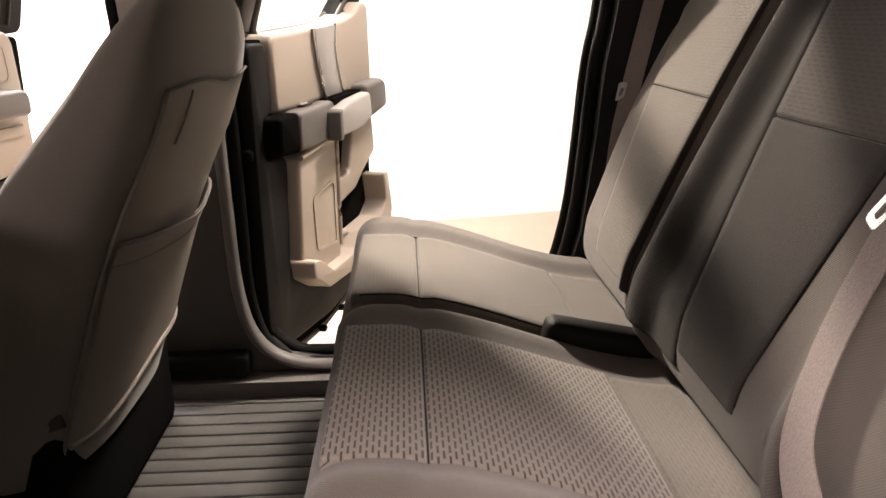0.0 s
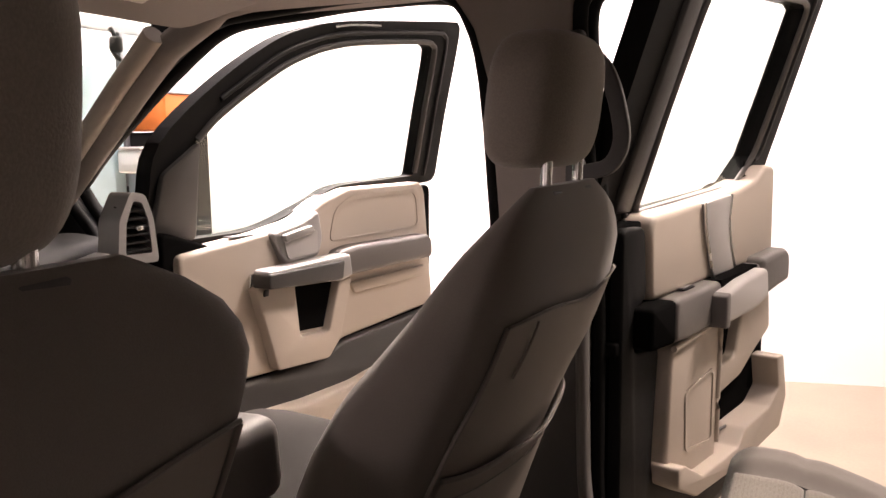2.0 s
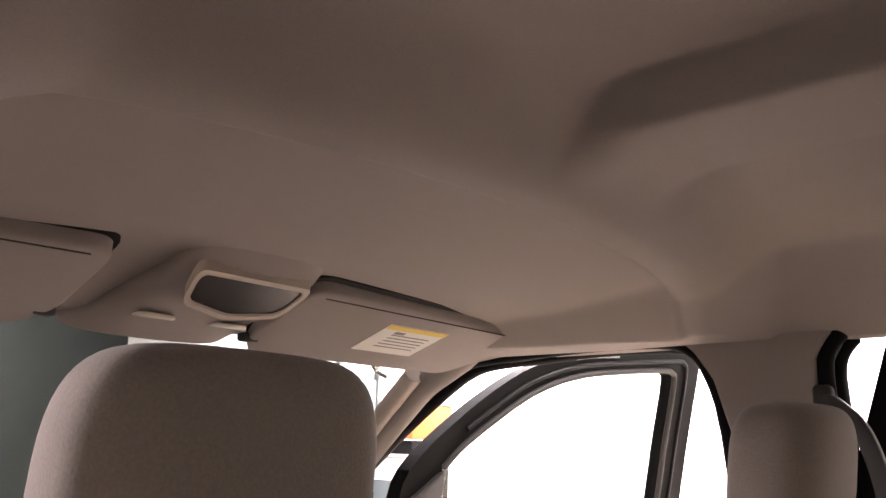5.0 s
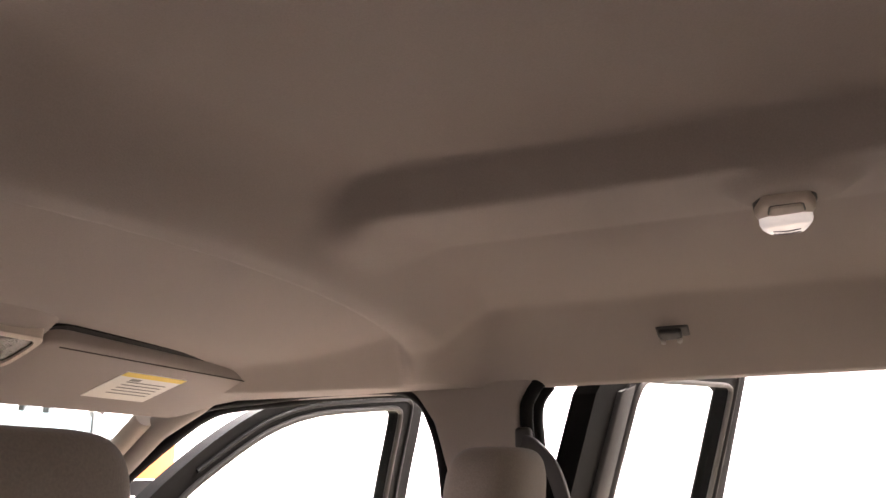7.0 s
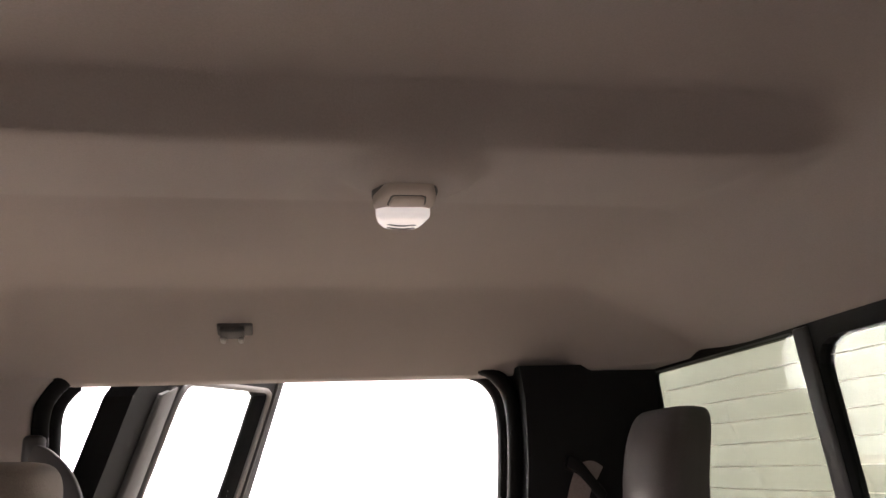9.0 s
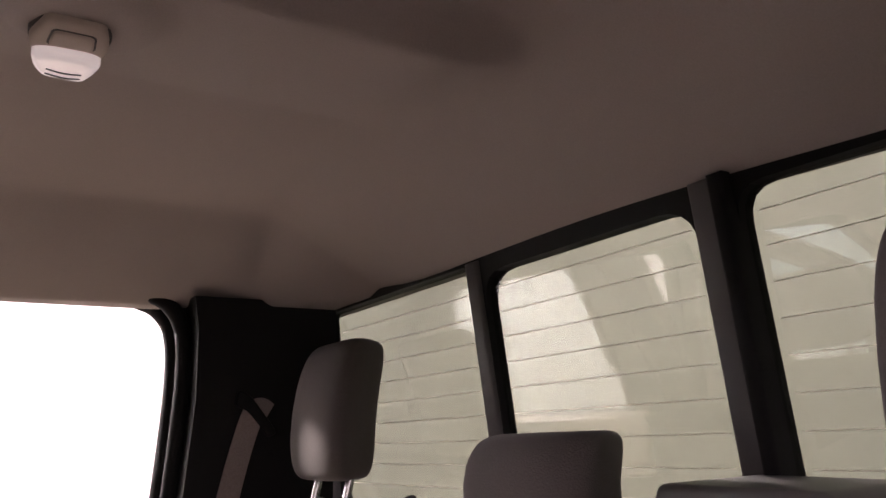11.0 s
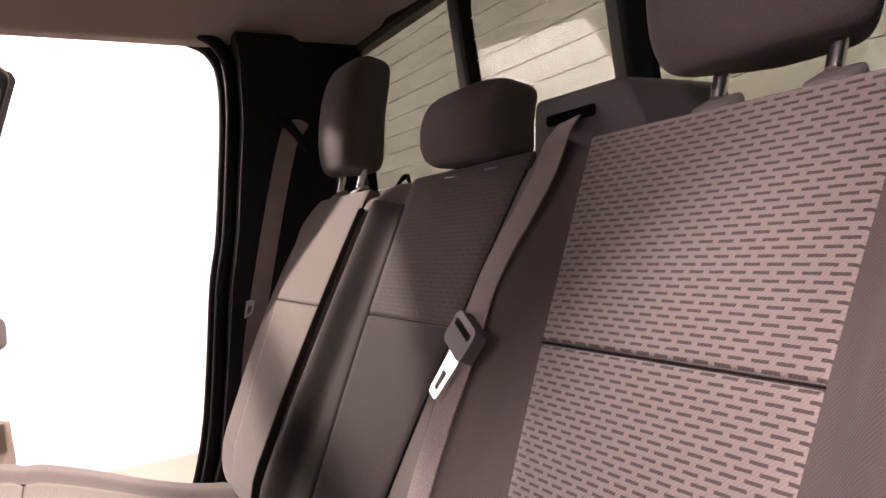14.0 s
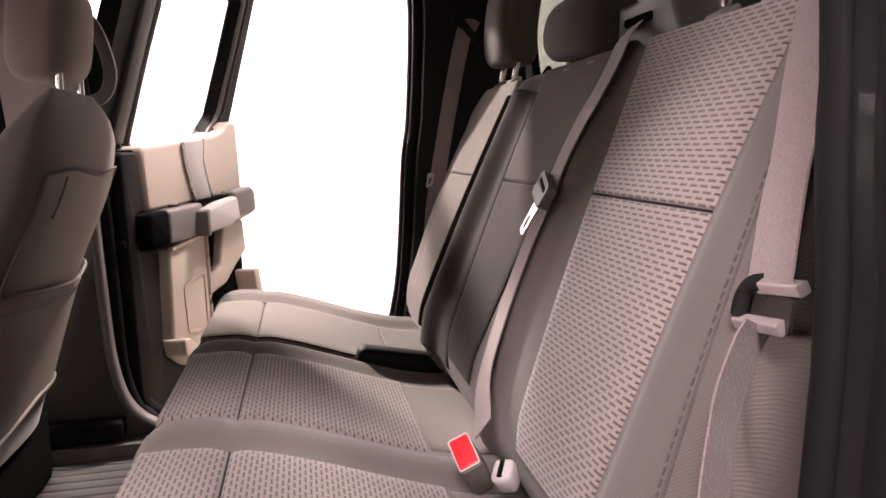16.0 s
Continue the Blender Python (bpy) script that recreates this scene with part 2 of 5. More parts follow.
def box(size, m, bevel=0.0, seg=3, bm=None):
    out = bm or bmesh.new()
    made = bmesh.ops.create_cube(out, size=1)["verts"]
    bmesh.ops.scale(out, vec=size, verts=made)
    if bevel:
        edges = list({e for v in made for e in v.link_edges})
        res = bmesh.ops.bevel(out, geom=edges, offset=min(bevel, min(size) * 0.49), segments=seg, profile=0.5, affect="EDGES", clamp_overlap=True)
        made = list({v for f in res["faces"] for v in f.verts} | {v for v in made if v.is_valid})
    bmesh.ops.transform(out, matrix=m, verts=made)
    return out


def prism(points, place, low, high, bevel=0.0, seg=2, bm=None):
    """A flat outline raised from low to high; place(p, q, h) gives the world place."""
    out = bm or bmesh.new()
    bottom = [out.verts.new(place(p, q, low)) for p, q in points]
    top = [out.verts.new(place(p, q, high)) for p, q in points]
    n = len(points)
    faces = [out.faces.new(bottom), out.faces.new(top)]
    faces += [out.faces.new((bottom[i], bottom[(i + 1) % n], top[(i + 1) % n], top[i])) for i in range(n)]
    bmesh.ops.recalc_face_normals(out, faces=faces)
    if bevel:
        bmesh.ops.bevel(out, geom=list(faces[1].edges), offset=bevel, segments=seg, profile=0.5, affect="EDGES", clamp_overlap=True)
    return out


def rounded(points, r, n=4):
    """The outline with each corner rounded by r."""
    out = []
    for i, p in enumerate(points):
        a, b, c = Vector(points[i - 1]), Vector(p), Vector(points[(i + 1) % len(points)])
        k = min(r, (a - b).length * 0.45, (c - b).length * 0.45)
        s, e = b + (a - b).normalized() * k, b + (c - b).normalized() * k
        for j in range(n + 1):
            t = j / n
            q = s * (1 - t) ** 2 + b * 2 * t * (1 - t) + e * t * t
            out.append((q.x, q.y))
    return out


def ring_prism(outer, inner, place, low, high, bm=None):
    """A frame between two outlines of the same count."""
    out = bm or bmesh.new()
    n = len(outer)
    rows = [[out.verts.new(place(p, q, h)) for p, q in loop] for loop, h in ((outer, low), (outer, high), (inner, high), (inner, low))]
    for k in range(4):
        a, b = rows[k], rows[(k + 1) % 4]
        for i in range(n):
            out.faces.new((a[i], a[(i + 1) % n], b[(i + 1) % n], b[i]))
    return out


def plate_with_holes(outline, holes, place, low, high, bm=None):
    """A plate with openings right through it."""
    out = bm or bmesh.new()
    sides = []
    for h in (low, high):
        loops = [[out.verts.new(place(p, q, h)) for p, q in loop] for loop in (outline, *holes)]
        edges = [out.edges.new((lp[i], lp[(i + 1) % len(lp)])) for lp in loops for i in range(len(lp))]
        bmesh.ops.triangle_fill(out, use_beauty=True, use_dissolve=False, edges=edges)
        sides.append(loops)
    for a, b in zip(*sides):
        for i in range(len(a)):
            j = (i + 1) % len(a)
            out.faces.new((a[i], a[j], b[j], b[i]))
    return out


def smooth_path(points, n=6):
    """A Catmull-Rom line through the points."""
    pts = [Vector(p) for p in points]
    pts = [2 * pts[0] - pts[1], *pts, 2 * pts[-1] - pts[-2]]
    out = []
    for i in range(1, len(pts) - 2):
        a, b, c, d = pts[i - 1 : i + 3]
        for j in range(n):
            t = j / n
            out.append(0.5 * (2 * b + (c - a) * t + (2 * a - 5 * b + 4 * c - d) * t * t + (3 * b - a - 3 * c + d) * t**3))
    out.append(pts[-2])
    return out


def sweep(path, profile, up=(0, 0, 1), closed=False, bm=None):
    """A closed profile of (side, up) offsets carried along a path."""
    out = bm or bmesh.new()
    path = [Vector(p) for p in path]
    n, rows = len(path), []
    for i, p in enumerate(path):
        ahead = (path[(i + 1) % n] - path[i - 1]) if closed else (path[min(i + 1, n - 1)] - path[max(i - 1, 0)])
        ahead.normalize()
        side = ahead.cross(Vector(up))
        side = side.normalized() if side.length > 1e-4 else Vector((1, 0, 0))
        top = side.cross(ahead).normalized()
        rows.append([out.verts.new(p + side * s + top * u) for s, u in profile])
    k = len(profile)
    for i in range(n if closed else n - 1):
        a, b = rows[i], rows[(i + 1) % n]
        for j in range(k):
            out.faces.new((a[j], a[(j + 1) % k], b[(j + 1) % k], b[j]))
    if not closed:
        out.faces.new(rows[0])
        out.faces.new(rows[-1])
    return out


def circle(r, n=8, ry=None):
    return [(r * math.cos(2 * math.pi * i / n), (ry or r) * math.sin(2 * math.pi * i / n)) for i in range(n)]


def flat_profile(w, t):
    return [(-w / 2, -t / 2), (w / 2, -t / 2), (w / 2, t / 2), (-w / 2, t / 2)]


def loft(rings, bm=None, caps=True):
    out = bm or bmesh.new()
    rows = [[out.verts.new(p) for p in ring] for ring in rings]
    k = len(rows[0])
    for a, b in zip(rows, rows[1:]):
        for j in range(k):
            out.faces.new((a[j], a[(j + 1) % k], b[(j + 1) % k], b[j]))
    if caps:
        out.faces.new(rows[0])
        out.faces.new(rows[-1])
    return out


def super_ring(centre, u, v, a, b, power=3.0, n=28):
    """A rounded rectangle about centre, with half sizes a along u and b along v."""
    out = []
    for i in range(n):
        t = 2 * math.pi * i / n
        c, s = math.cos(t), math.sin(t)
        out.append(Vector(centre) + Vector(u) * (a * math.copysign(abs(c) ** (2 / power), c)) + Vector(v) * (b * math.copysign(abs(s) ** (2 / power), s)))
    return out


def smoothstep(a, b, x):
    t = min(1.0, max(0.0, (x - a) / (b - a)))
    return t * t * (3 - 2 * t)


def edge_drop(d, r):
    """How far a rounded edge falls at the distance d from its border."""
    return 0.0 if d >= r else r - math.sqrt(max(0.0, r * r - (r - max(d, 0)) ** 2))


def spread(length, n, tight=0.03):
    """Places along a length, closer near both ends."""
    inner = [tight + (length - 2 * tight) * i / n for i in range(n + 1)]
    ends = [tight * k for k in (0, 0.1, 0.25, 0.45, 0.7)]
    return [*ends, *inner, *[length - e for e in reversed(ends)]]


def pad(place, lu, lv, height, r, depth, nu=22, nv=24, left=None, right=None, tight=None, skirt=False):
    """A padded cushion over lu x lv metres: place(u, v, h) gives the world place; left(v) and right(v) narrow it."""
    out = bmesh.new()
    uv = out.loops.layers.uv.new("UVMap")
    us, vs = spread(1.0, nu, min(0.3, (tight or r) / lu)), spread(lv, nv, min(0.3 * lv, tight or r))
    grid, flat = [], {}
    for v in vs:
        row = []
        for k in us:
            a, b = (left(v) if left else 0.0), (right(v) if right else lu)
            u = a + (b - a) * k
            d = min(u - a, b - u)
            drop = edge_drop(d, r) + edge_drop(min(v, lv - v), r)
            vert = out.verts.new(place(u, v, height(u, v) - min(drop, 1.4 * r)))
            flat[vert] = (u, v)
            row.append(vert)
        grid.append(row)
    for i in range(len(vs) - 1):
        for j in range(len(us) - 1):
            out.faces.new((grid[i][j], grid[i][j + 1], grid[i + 1][j + 1], grid[i + 1][j]))
    rim = grid[0][:] + [r_[-1] for r_ in grid[1:]] + grid[-1][-2::-1] + [r_[0] for r_ in grid[-2:0:-1]]
    low = []
    for vert in rim:
        u, v = flat[vert]
        w = out.verts.new(place(u, v, (height(u, v) if skirt else 0.0) - depth))
        flat[w] = (u, v + depth)
        low.append(w)
    n = len(rim)
    for i in range(n):
        out.faces.new((rim[i], rim[(i + 1) % n], low[(i + 1) % n], low[i]))
    out.faces.new(low)
    for f in out.faces:
        for lp in f.loops:
            lp[uv].uv = flat[lp.vert]
    return out


# ---- studio ----
def plain_box(name, size, at, material, label, rz=0.0, bevel=0.0, category=""):
    ob = mesh_object(name, box(size, pose(*at, 0, 0, rz), bevel), material, smooth=bool(bevel))
    return tagged(ob, label, category, kind="structure")


plain_box("ground", (40, 40, 0.1), (0, 0, -0.05), CONCRETE, "polished tan concrete studio floor", category="floor")
WALL_TURN = 12.0
plain_box("wall_east", (15, 0.2, 6), (-0.6, 5.0 - 0.13, 3.0), WHITE_WALL, "bright unseen white wall that bounces fill on the near side behind the open doors", WALL_TURN, category="wall")
# unseen wall, white so that it throws fill into the near side
plain_box("wall_west", (14, 0.2, 6), (0, -6.0, 3.0), WHITE_WALL, "unseen white wall that bounces fill on the near side", category="wall")
plain_box("wall_north", (0.2, 14, 6), (-9.5, 0, 3.0), MID_WALL, "pale grey workshop wall ahead of the truck", category="wall")
plain_box("wall_south", (0.2, 14, 6), (2.4, 0, 3.0), REAR_WALL, "pale beige studio wall behind the truck", category="wall")
# unseen ceiling, dark to keep bounced light low
plain_box("ceiling", (18, 14, 0.2), (-1, 0, 6.0), DARK_CEILING, "unseen dark ceiling that holds down the bounce", category="ceiling")

# ---- cab of the pickup ----
truck = thing("pickup_truck", (-0.4, 0, 0.62), "black crew cab pickup truck with open passenger doors", "truck")


def side_y(z):
    """The cab's side leans in above the belt line."""
    return 0.80 - max(0.0, z - 1.30) * 0.185


REAR_OPENING = [(-0.405, 1.70), (-0.402, 1.775), (-0.375, 1.815), (-0.324, 1.834), (0.20, 1.834), (0.285, 1.828), (0.325, 1.805), (0.345, 1.76), (0.349, 1.66),
                (0.338, 1.45), (0.325, 1.36), (0.312, 1.20), (0.29, 1.02), (0.24, 0.86), (0.16, 0.775), (0.05, 0.742), (-0.24, 0.738), (-0.31, 0.75), (-0.36, 0.80), (-0.383, 0.90), (-0.386, 1.05), (-0.388, 1.25), (-0.398, 1.5)]
FRONT_OPENING = [(-1.72, 1.455), (-1.62, 1.535), (-1.487, 1.625), (-1.377, 1.695), (-1.268, 1.758), (-1.20, 1.791), (-1.13, 1.808), (-0.99, 1.816), (-0.85, 1.824), (-0.69, 1.823), (-0.63, 1.807), (-0.598, 1.765), (-0.578, 1.66),
                 (-0.576, 1.37), (-0.572, 1.0), (-0.585, 0.85), (-0.64, 0.765), (-0.74, 0.742), (-1.35, 0.742), (-1.45, 0.80), (-1.50, 0.95), (-1.55, 1.2), (-1.69, 1.40)]

for s, name in ((1, "far"), (-1, "near")):
    def wall_place(x, z, h, s=s):
        return Vector((x, s * (side_y(z) + h), z))
    holes = [[(x + (0.014 if s < 0 and x > 0.23 else 0.0), z) for x, z in REAR_OPENING], FRONT_OPENING]
    bead = 0.013 if s > 0 else 0.009
    part("side_frame", plate_with_holes([(-1.95, 0.62), (0.60, 0.62), (0.60, 1.885), (-0.95, 1.885), (-1.28, 1.86), (-1.98, 1.33)], holes, wall_place, 0.0, 0.07), PAINT, truck, "black painted body side", smooth=False)
    for hole in holes:
        loop = [wall_place(p.x, p.z, -0.012) for p in smooth_path([(x, 0, z) for x, z in hole + hole[:1]], 3)[:-1]]
        part("door_seal", sweep(loop, circle(bead, 16, bead + 0.003), up=(0, 1, 0), closed=True), RUBBER, truck, "black rubber door seal")
        outer = [wall_place(p.x + 0.0, p.z, 0.045) for p in smooth_path([(x, 0, z) for x, z in hole + hole[:1]], 3)[:-1]]
        part("outer_seal", sweep(outer, circle(0.016, 16, 0.02), up=(0, 1, 0), closed=True), RUBBER, truck, "black rubber seal of the door frame")
    # trims on the pillars
    part("pillar_cover", prism([(-0.566, 1.37), (-0.568, 1.66), (-0.588, 1.75), (-0.62, 1.80), (-0.655, 1.832), (-0.33, 1.843), (-0.38, 1.825), (-0.412, 1.78), (-0.416, 1.70), (-0.408, 1.5), (-0.402, 1.37)], wall_place, -0.002, -0.03, 0.02, 5), HEADLINER, truck, "taupe upper pillar cover")
    part("pillar_base", prism([(-0.562, 1.37), (-0.398, 1.37), (-0.396, 1.05), (-0.393, 0.90), (-0.37, 0.81), (-0.32, 0.765), (-0.24, 0.745), (-0.24, 0.70), (-0.7, 0.70), (-0.7, 0.745), (-0.63, 0.78), (-0.575, 0.86), (-0.56, 1.0)], wall_place, -0.045, -0.002), GREY_TRIM, truck, "charcoal lower pillar cover")
    part("rear_pillar", prism([(0.345, 1.822), (0.585, 1.822), (0.60, 0.70), (0.2, 0.70), (0.17, 0.76), (0.25, 0.85), (0.30, 1.02), (0.322, 1.2), (0.336, 1.36), (0.348, 1.45), (0.359, 1.66), (0.355, 1.77)], (lambda x, z, h, s=s: wall_place(x + (0.018 if s < 0 and x < 0.5 else 0.0), z, h)), -0.06 if s > 0 else -0.014, -0.002), BLACK_TRIM, truck, "black rear pillar trim")
    part("windshield_pillar", sweep([wall_place(x, z, -0.03) for x, z in ((-1.95, 1.25), (-1.72, 1.42), (-1.56, 1.545), (-1.40, 1.67), (-1.28, 1.758), (-1.12, 1.83), (-0.98, 1.847))], circle(0.028, 12, 0.036), up=(0, 1, 0)), HEADLINER, truck, "taupe windshield pillar trim")
    part("pillar_strip", sweep([wall_place(x, z, h) for x, z, h in ((-1.95, 1.26, -0.065), (-1.72, 1.433, -0.068), (-1.56, 1.556, -0.07), (-1.40, 1.683, -0.07), (-1.27, 1.78, -0.072))], circle(0.022, 12, 0.024), up=(0, 1, 0)), STONE_TRIM, truck, "pale inner strip of the windshield pillar")
    part("sill", prism([(-1.5, 0.66), (0.3, 0.66), (0.3, 0.735), (-1.5, 0.735)], wall_place, -0.10, 0.0, 0.008), ARM_GREY, truck, "charcoal scuff plate")
    part("pillar_edge", sweep(smooth_path([wall_place(x, z, -0.045) for x, z in ((-0.408, 1.34), (-0.404, 1.05), (-0.398, 0.92), (-0.378, 0.83), (-0.335, 0.775), (-0.27, 0.75), (-0.20, 0.745))], 5), circle(0.012, 12, 0.02), up=(0, 1, 0)), ARM_GREY, truck, "charcoal edge of the pillar trim")
part("sill_plate", box((0.19, 0.05, 0.05), pose(-0.475, 0.735, 0.765), 0.012), BLACK_TRIM, truck, "glossy black sill cap")
for s in (1, -1):
    part("frame_rail", box((4.4, 0.09, 0.16), pose(-0.6, s * 0.45, 0.56), 0.01), BLACK_TRIM, truck, "black steel frame rail")
    for x in (-2.35, 1.25):
        wheel = part("wheel", sweep([(x, s * 0.70, 0.40), (x, s * 0.95, 0.40)], circle(0.24, 32)), SILVER, truck, "grey steel wheel")
        ring = [Vector((x + 0.32 * math.cos(a), s * 0.83, 0.40 + 0.32 * math.sin(a))) for a in (2 * math.pi * i / 40 for i in range(40))]
        part("tyre", sweep(ring, [(p * 0.9, q * 0.8) for p, q in circle(0.10, 14, 0.13)], up=(0, 1, 0), closed=True), RUBBER, wheel, "black tyre")
    for x in (-2.35, 1.25):
        part("axle", sweep([(x, 0, 0.45), (x, s * 0.75, 0.42)], circle(0.05, 10)), BLACK_TRIM, truck)
# unseen load bed, added to block light through the rear window
part("blocker_bed_floor", box((1.52, 1.40, 0.05), pose(1.44, 0, 0.86)), BLACK_TRIM, truck, "unseen black bed floor that blocks light from behind", smooth=False)
part("blocker_bed_front", box((0.04, 1.60, 0.62), pose(0.70, 0, 1.06), 0.008), PAINT, truck, "unseen black front panel of the light-blocking bed")
part("blocker_tailgate", box((0.05, 1.52, 0.56), pose(2.19, 0, 1.06), 0.012), PAINT, truck, "unseen black tailgate that blocks light from behind")
for s in (1, -1):
    part("blocker_bed_side", prism(rounded([(0.68, 0.60), (0.84, 0.60), (0.90, 0.72), (1.05, 0.80), (1.45, 0.80), (1.60, 0.72), (1.66, 0.60), (2.22, 0.60), (2.22, 1.36), (0.68, 1.37)], 0.03), (lambda x, z, h, s=s: Vector((x, s * (0.80 + h), z))), -0.04, 0.07, 0.012), PAINT, truck, "unseen black side of the light-blocking bed")
part("hood", prism(rounded([(-1.93, 1.24), (-2.05, 1.275), (-2.80, 1.225), (-3.02, 1.15), (-3.02, 1.11), (-2.80, 1.18), (-1.93, 1.20)], 0.02), lambda p, q, h: Vector((p, h, q)), -0.79, 0.79, 0.012), PAINT, truck, "black hood")
part("nose", prism(rounded([(-3.03, 0.52), (-2.97, 0.50), (-2.97, 1.12), (-3.06, 1.10)], 0.015), lambda p, q, h: Vector((p, h, q)), -0.80, 0.80, 0.012), PAINT, truck, "black front end")
for s in (1, -1):
    part("fender", prism(rounded([(-1.99, 0.62), (-1.96, 0.72), (-2.03, 0.80), (-2.20, 0.86), (-2.50, 0.86), (-2.67, 0.80), (-2.76, 0.62), (-3.04, 0.60), (-3.06, 1.08), (-2.80, 1.19), (-1.97, 1.225), (-1.93, 1.0), (-1.93, 0.62)], 0.025), (lambda x, z, h, s=s: Vector((x, s * (0.80 + h), z))), -0.02, 0.10, 0.012), PAINT, truck, "black front fender")
part("floor_pan", box((2.2, 1.64, 0.05), pose(-0.55, 0, 0.665)), BLACK_TRIM, truck, "black carpeted cab floor", smooth=False)


def soft_ramp(d, r):
    return 0.5 * (d + math.sqrt(d * d + r * r))


def ceiling_z(x, y):
    """The headliner's height: rear field with a crown, a wedge-shaped spine with the lamp's boss, a rolled beam, front field, sloped sides and rear."""
    ay = abs(y)
    z = 1.931 - 0.010 * (y / 0.45) ** 2
    bow = x + 0.30 * (y + 0.03) ** 2
    z -= 0.064 * smoothstep(-0.300, -0.432, bow)
    z += 0.034 * smoothstep(-0.462, -0.494, bow)
    z -= 0.033 * smoothstep(-0.52, -0.82, x) + 0.075 * smoothstep(-0.84, -1.24, x)
    blunt = 0.05 * min(1.2, abs(y - 0.01) / 0.12) ** 4
    ends = smoothstep(-0.40 + blunt, -0.33 + blunt, x) * smoothstep(0.43, 0.36, x)
    wedge = 1 - min(1.0, max(0.0, (y + 0.098) / 0.235)) ** 1.5
    z -= 0.036 * ends * smoothstep(-0.128, -0.092, y) * wedge
    boss = math.hypot((x - 0.078) / 0.058, (y + 0.015) / 0.085)
    z -= 0.013 * smoothstep(1.12, 0.66, boss)
    z -= 0.46 * soft_ramp(ay - 0.485, 0.012)
    z -= 0.56 * soft_ramp(x - 0.375 - 0.05 * smoothstep(0.3, 0.6, ay), 0.010)
    z -= 0.014 * smoothstep(0.10, -0.62, y) * smoothstep(0.37, 0.56, x)
    return max(z, 1.812 - 0.02 * smoothstep(0.10, -0.62, y))


bm = bmesh.new()
xs = [-1.24 + 1.87 * i / 260 for i in range(261)]
ys = [-0.735 + 1.47 * i / 180 for i in range(181)]
rows = [[bm.verts.new((x, y, ceiling_z(x, y))) for y in ys] for x in xs]
for a, b in zip(rows, rows[1:]):
    for j in range(len(ys) - 1):
        bm.faces.new((a[j], a[j + 1], b[j + 1], b[j]))
headliner = part("headliner", bm, HEADLINER, truck, "taupe moulded felt headliner")
bm = bmesh.new()
rows = []
for i in range(25):
    x = -1.25 + 1.93 * i / 24
    row = []
    for j in range(25):
        y = -0.78 + 1.56 * j / 24
        row.append(bm.verts.new((x, y, 2.0 - 0.11 * (abs(y) / 0.78) ** 4 - 0.06 * smoothstep(-0.7, -1.25, x) - 0.03 * smoothstep(0.4, 0.68, x))))
    rows.append(row)
for a, b in zip(rows, rows[1:]):
    for j in range(24):
        bm.faces.new((a[j], a[j + 1], b[j + 1], b[j]))
part("roof", bm, PAINT, truck, "painted steel roof skin")


# back wall with the three-pane sliding window
def back_place(y, z, h):
    return Vector((0.607 - 0.115 * (z - 1.60) - h, y, z))


PANES = [[(0.243, 1.495), (0.70, 1.495), (0.672, 1.808), (0.243, 1.808)], [(-0.125, 1.495), (0.213, 1.495), (0.213, 1.793), (-0.125, 1.793)], [(-0.70, 1.495), (-0.170, 1.495), (-0.170, 1.797), (-0.66, 1.789)]]
PANES = [rounded(PANES[0], 0.012), rounded(PANES[1], 0.045, 5), rounded(PANES[2], 0.03)]
part("back_wall", plate_with_holes([(-0.80, 0.66), (0.80, 0.66), (0.80, 1.40), (0.72, 1.86), (-0.72, 1.86), (-0.80, 1.40)], PANES, back_place, -0.02, 0.0), BLACK_TRIM, truck, "black back wall of the cab", smooth=False)
for outline in PANES:
    pane = part("window_pane", prism(outline, back_place, -0.014, -0.009), GLASS_REAR, truck, "tinted heated rear window pane", smooth=False)
    pane.visible_shadow = False
    lo, hi = min(p[0] for p in outline), max(p[0] for p in outline)
    for k in range(9):
        z = 1.525 + 0.031 * k
        inset = 0.02 + (0.14 * (z - 1.495) if hi - lo > 0.4 else 0.0)
        a, b = (lo + 0.015 if lo > 0 or hi - lo < 0.4 else lo + inset), (hi - inset if lo > 0 else hi - 0.015)
        part("heating_wire", sweep([back_place(a, z, -0.0085), back_place(b, z, -0.0085)], flat_profile(0.0010, 0.0006)), WIRE, pane, smooth=False)
# light on the first post is put into its lighter grey
for y, half, deep, paint in ((0.228, 0.013, 0.006, GREY_TRIM), (-0.142, 0.014, 0.010, GREY_TRIM), (-0.162, 0.008, 0.016, BLACK_TRIM)):
    part("window_post", prism([(y - half, 1.49), (y + half, 1.49), (y + half, 1.81), (y - half, 1.81)], back_place, 0.0, deep, 0.004), paint, truck, "dark window post")

# windshield
shield = part("windshield", prism([(-0.74, 0.0), (0.74, 0.0), (0.62, 1.0), (-0.62, 1.0)], lambda p, q, h: Vector((-1.90 + 0.75 * q, p, 1.38 + 0.50 * q + h)), 0.0, 0.005), GLASS, truck, "slanted windshield glass", smooth=False)
shield.visible_shadow = False


# ---- passenger doors, both open ----
def door_frame(hinge, ahead):
    d = Vector((*ahead, 0)).normalized()
    n = Vector((d.y, -d.x, 0))

    def flat(a, z, b):
        return Vector((*hinge, 0)) + d * a + n * b + Vector((0, 0, z))
    return flat


def leaning(flat, base, z0, slope):
    return lambda a, z, b: flat(a, z, b + base + (z - z0) * slope)


rd = door_frame((-0.345, 0.84), (0.208, 0.978))
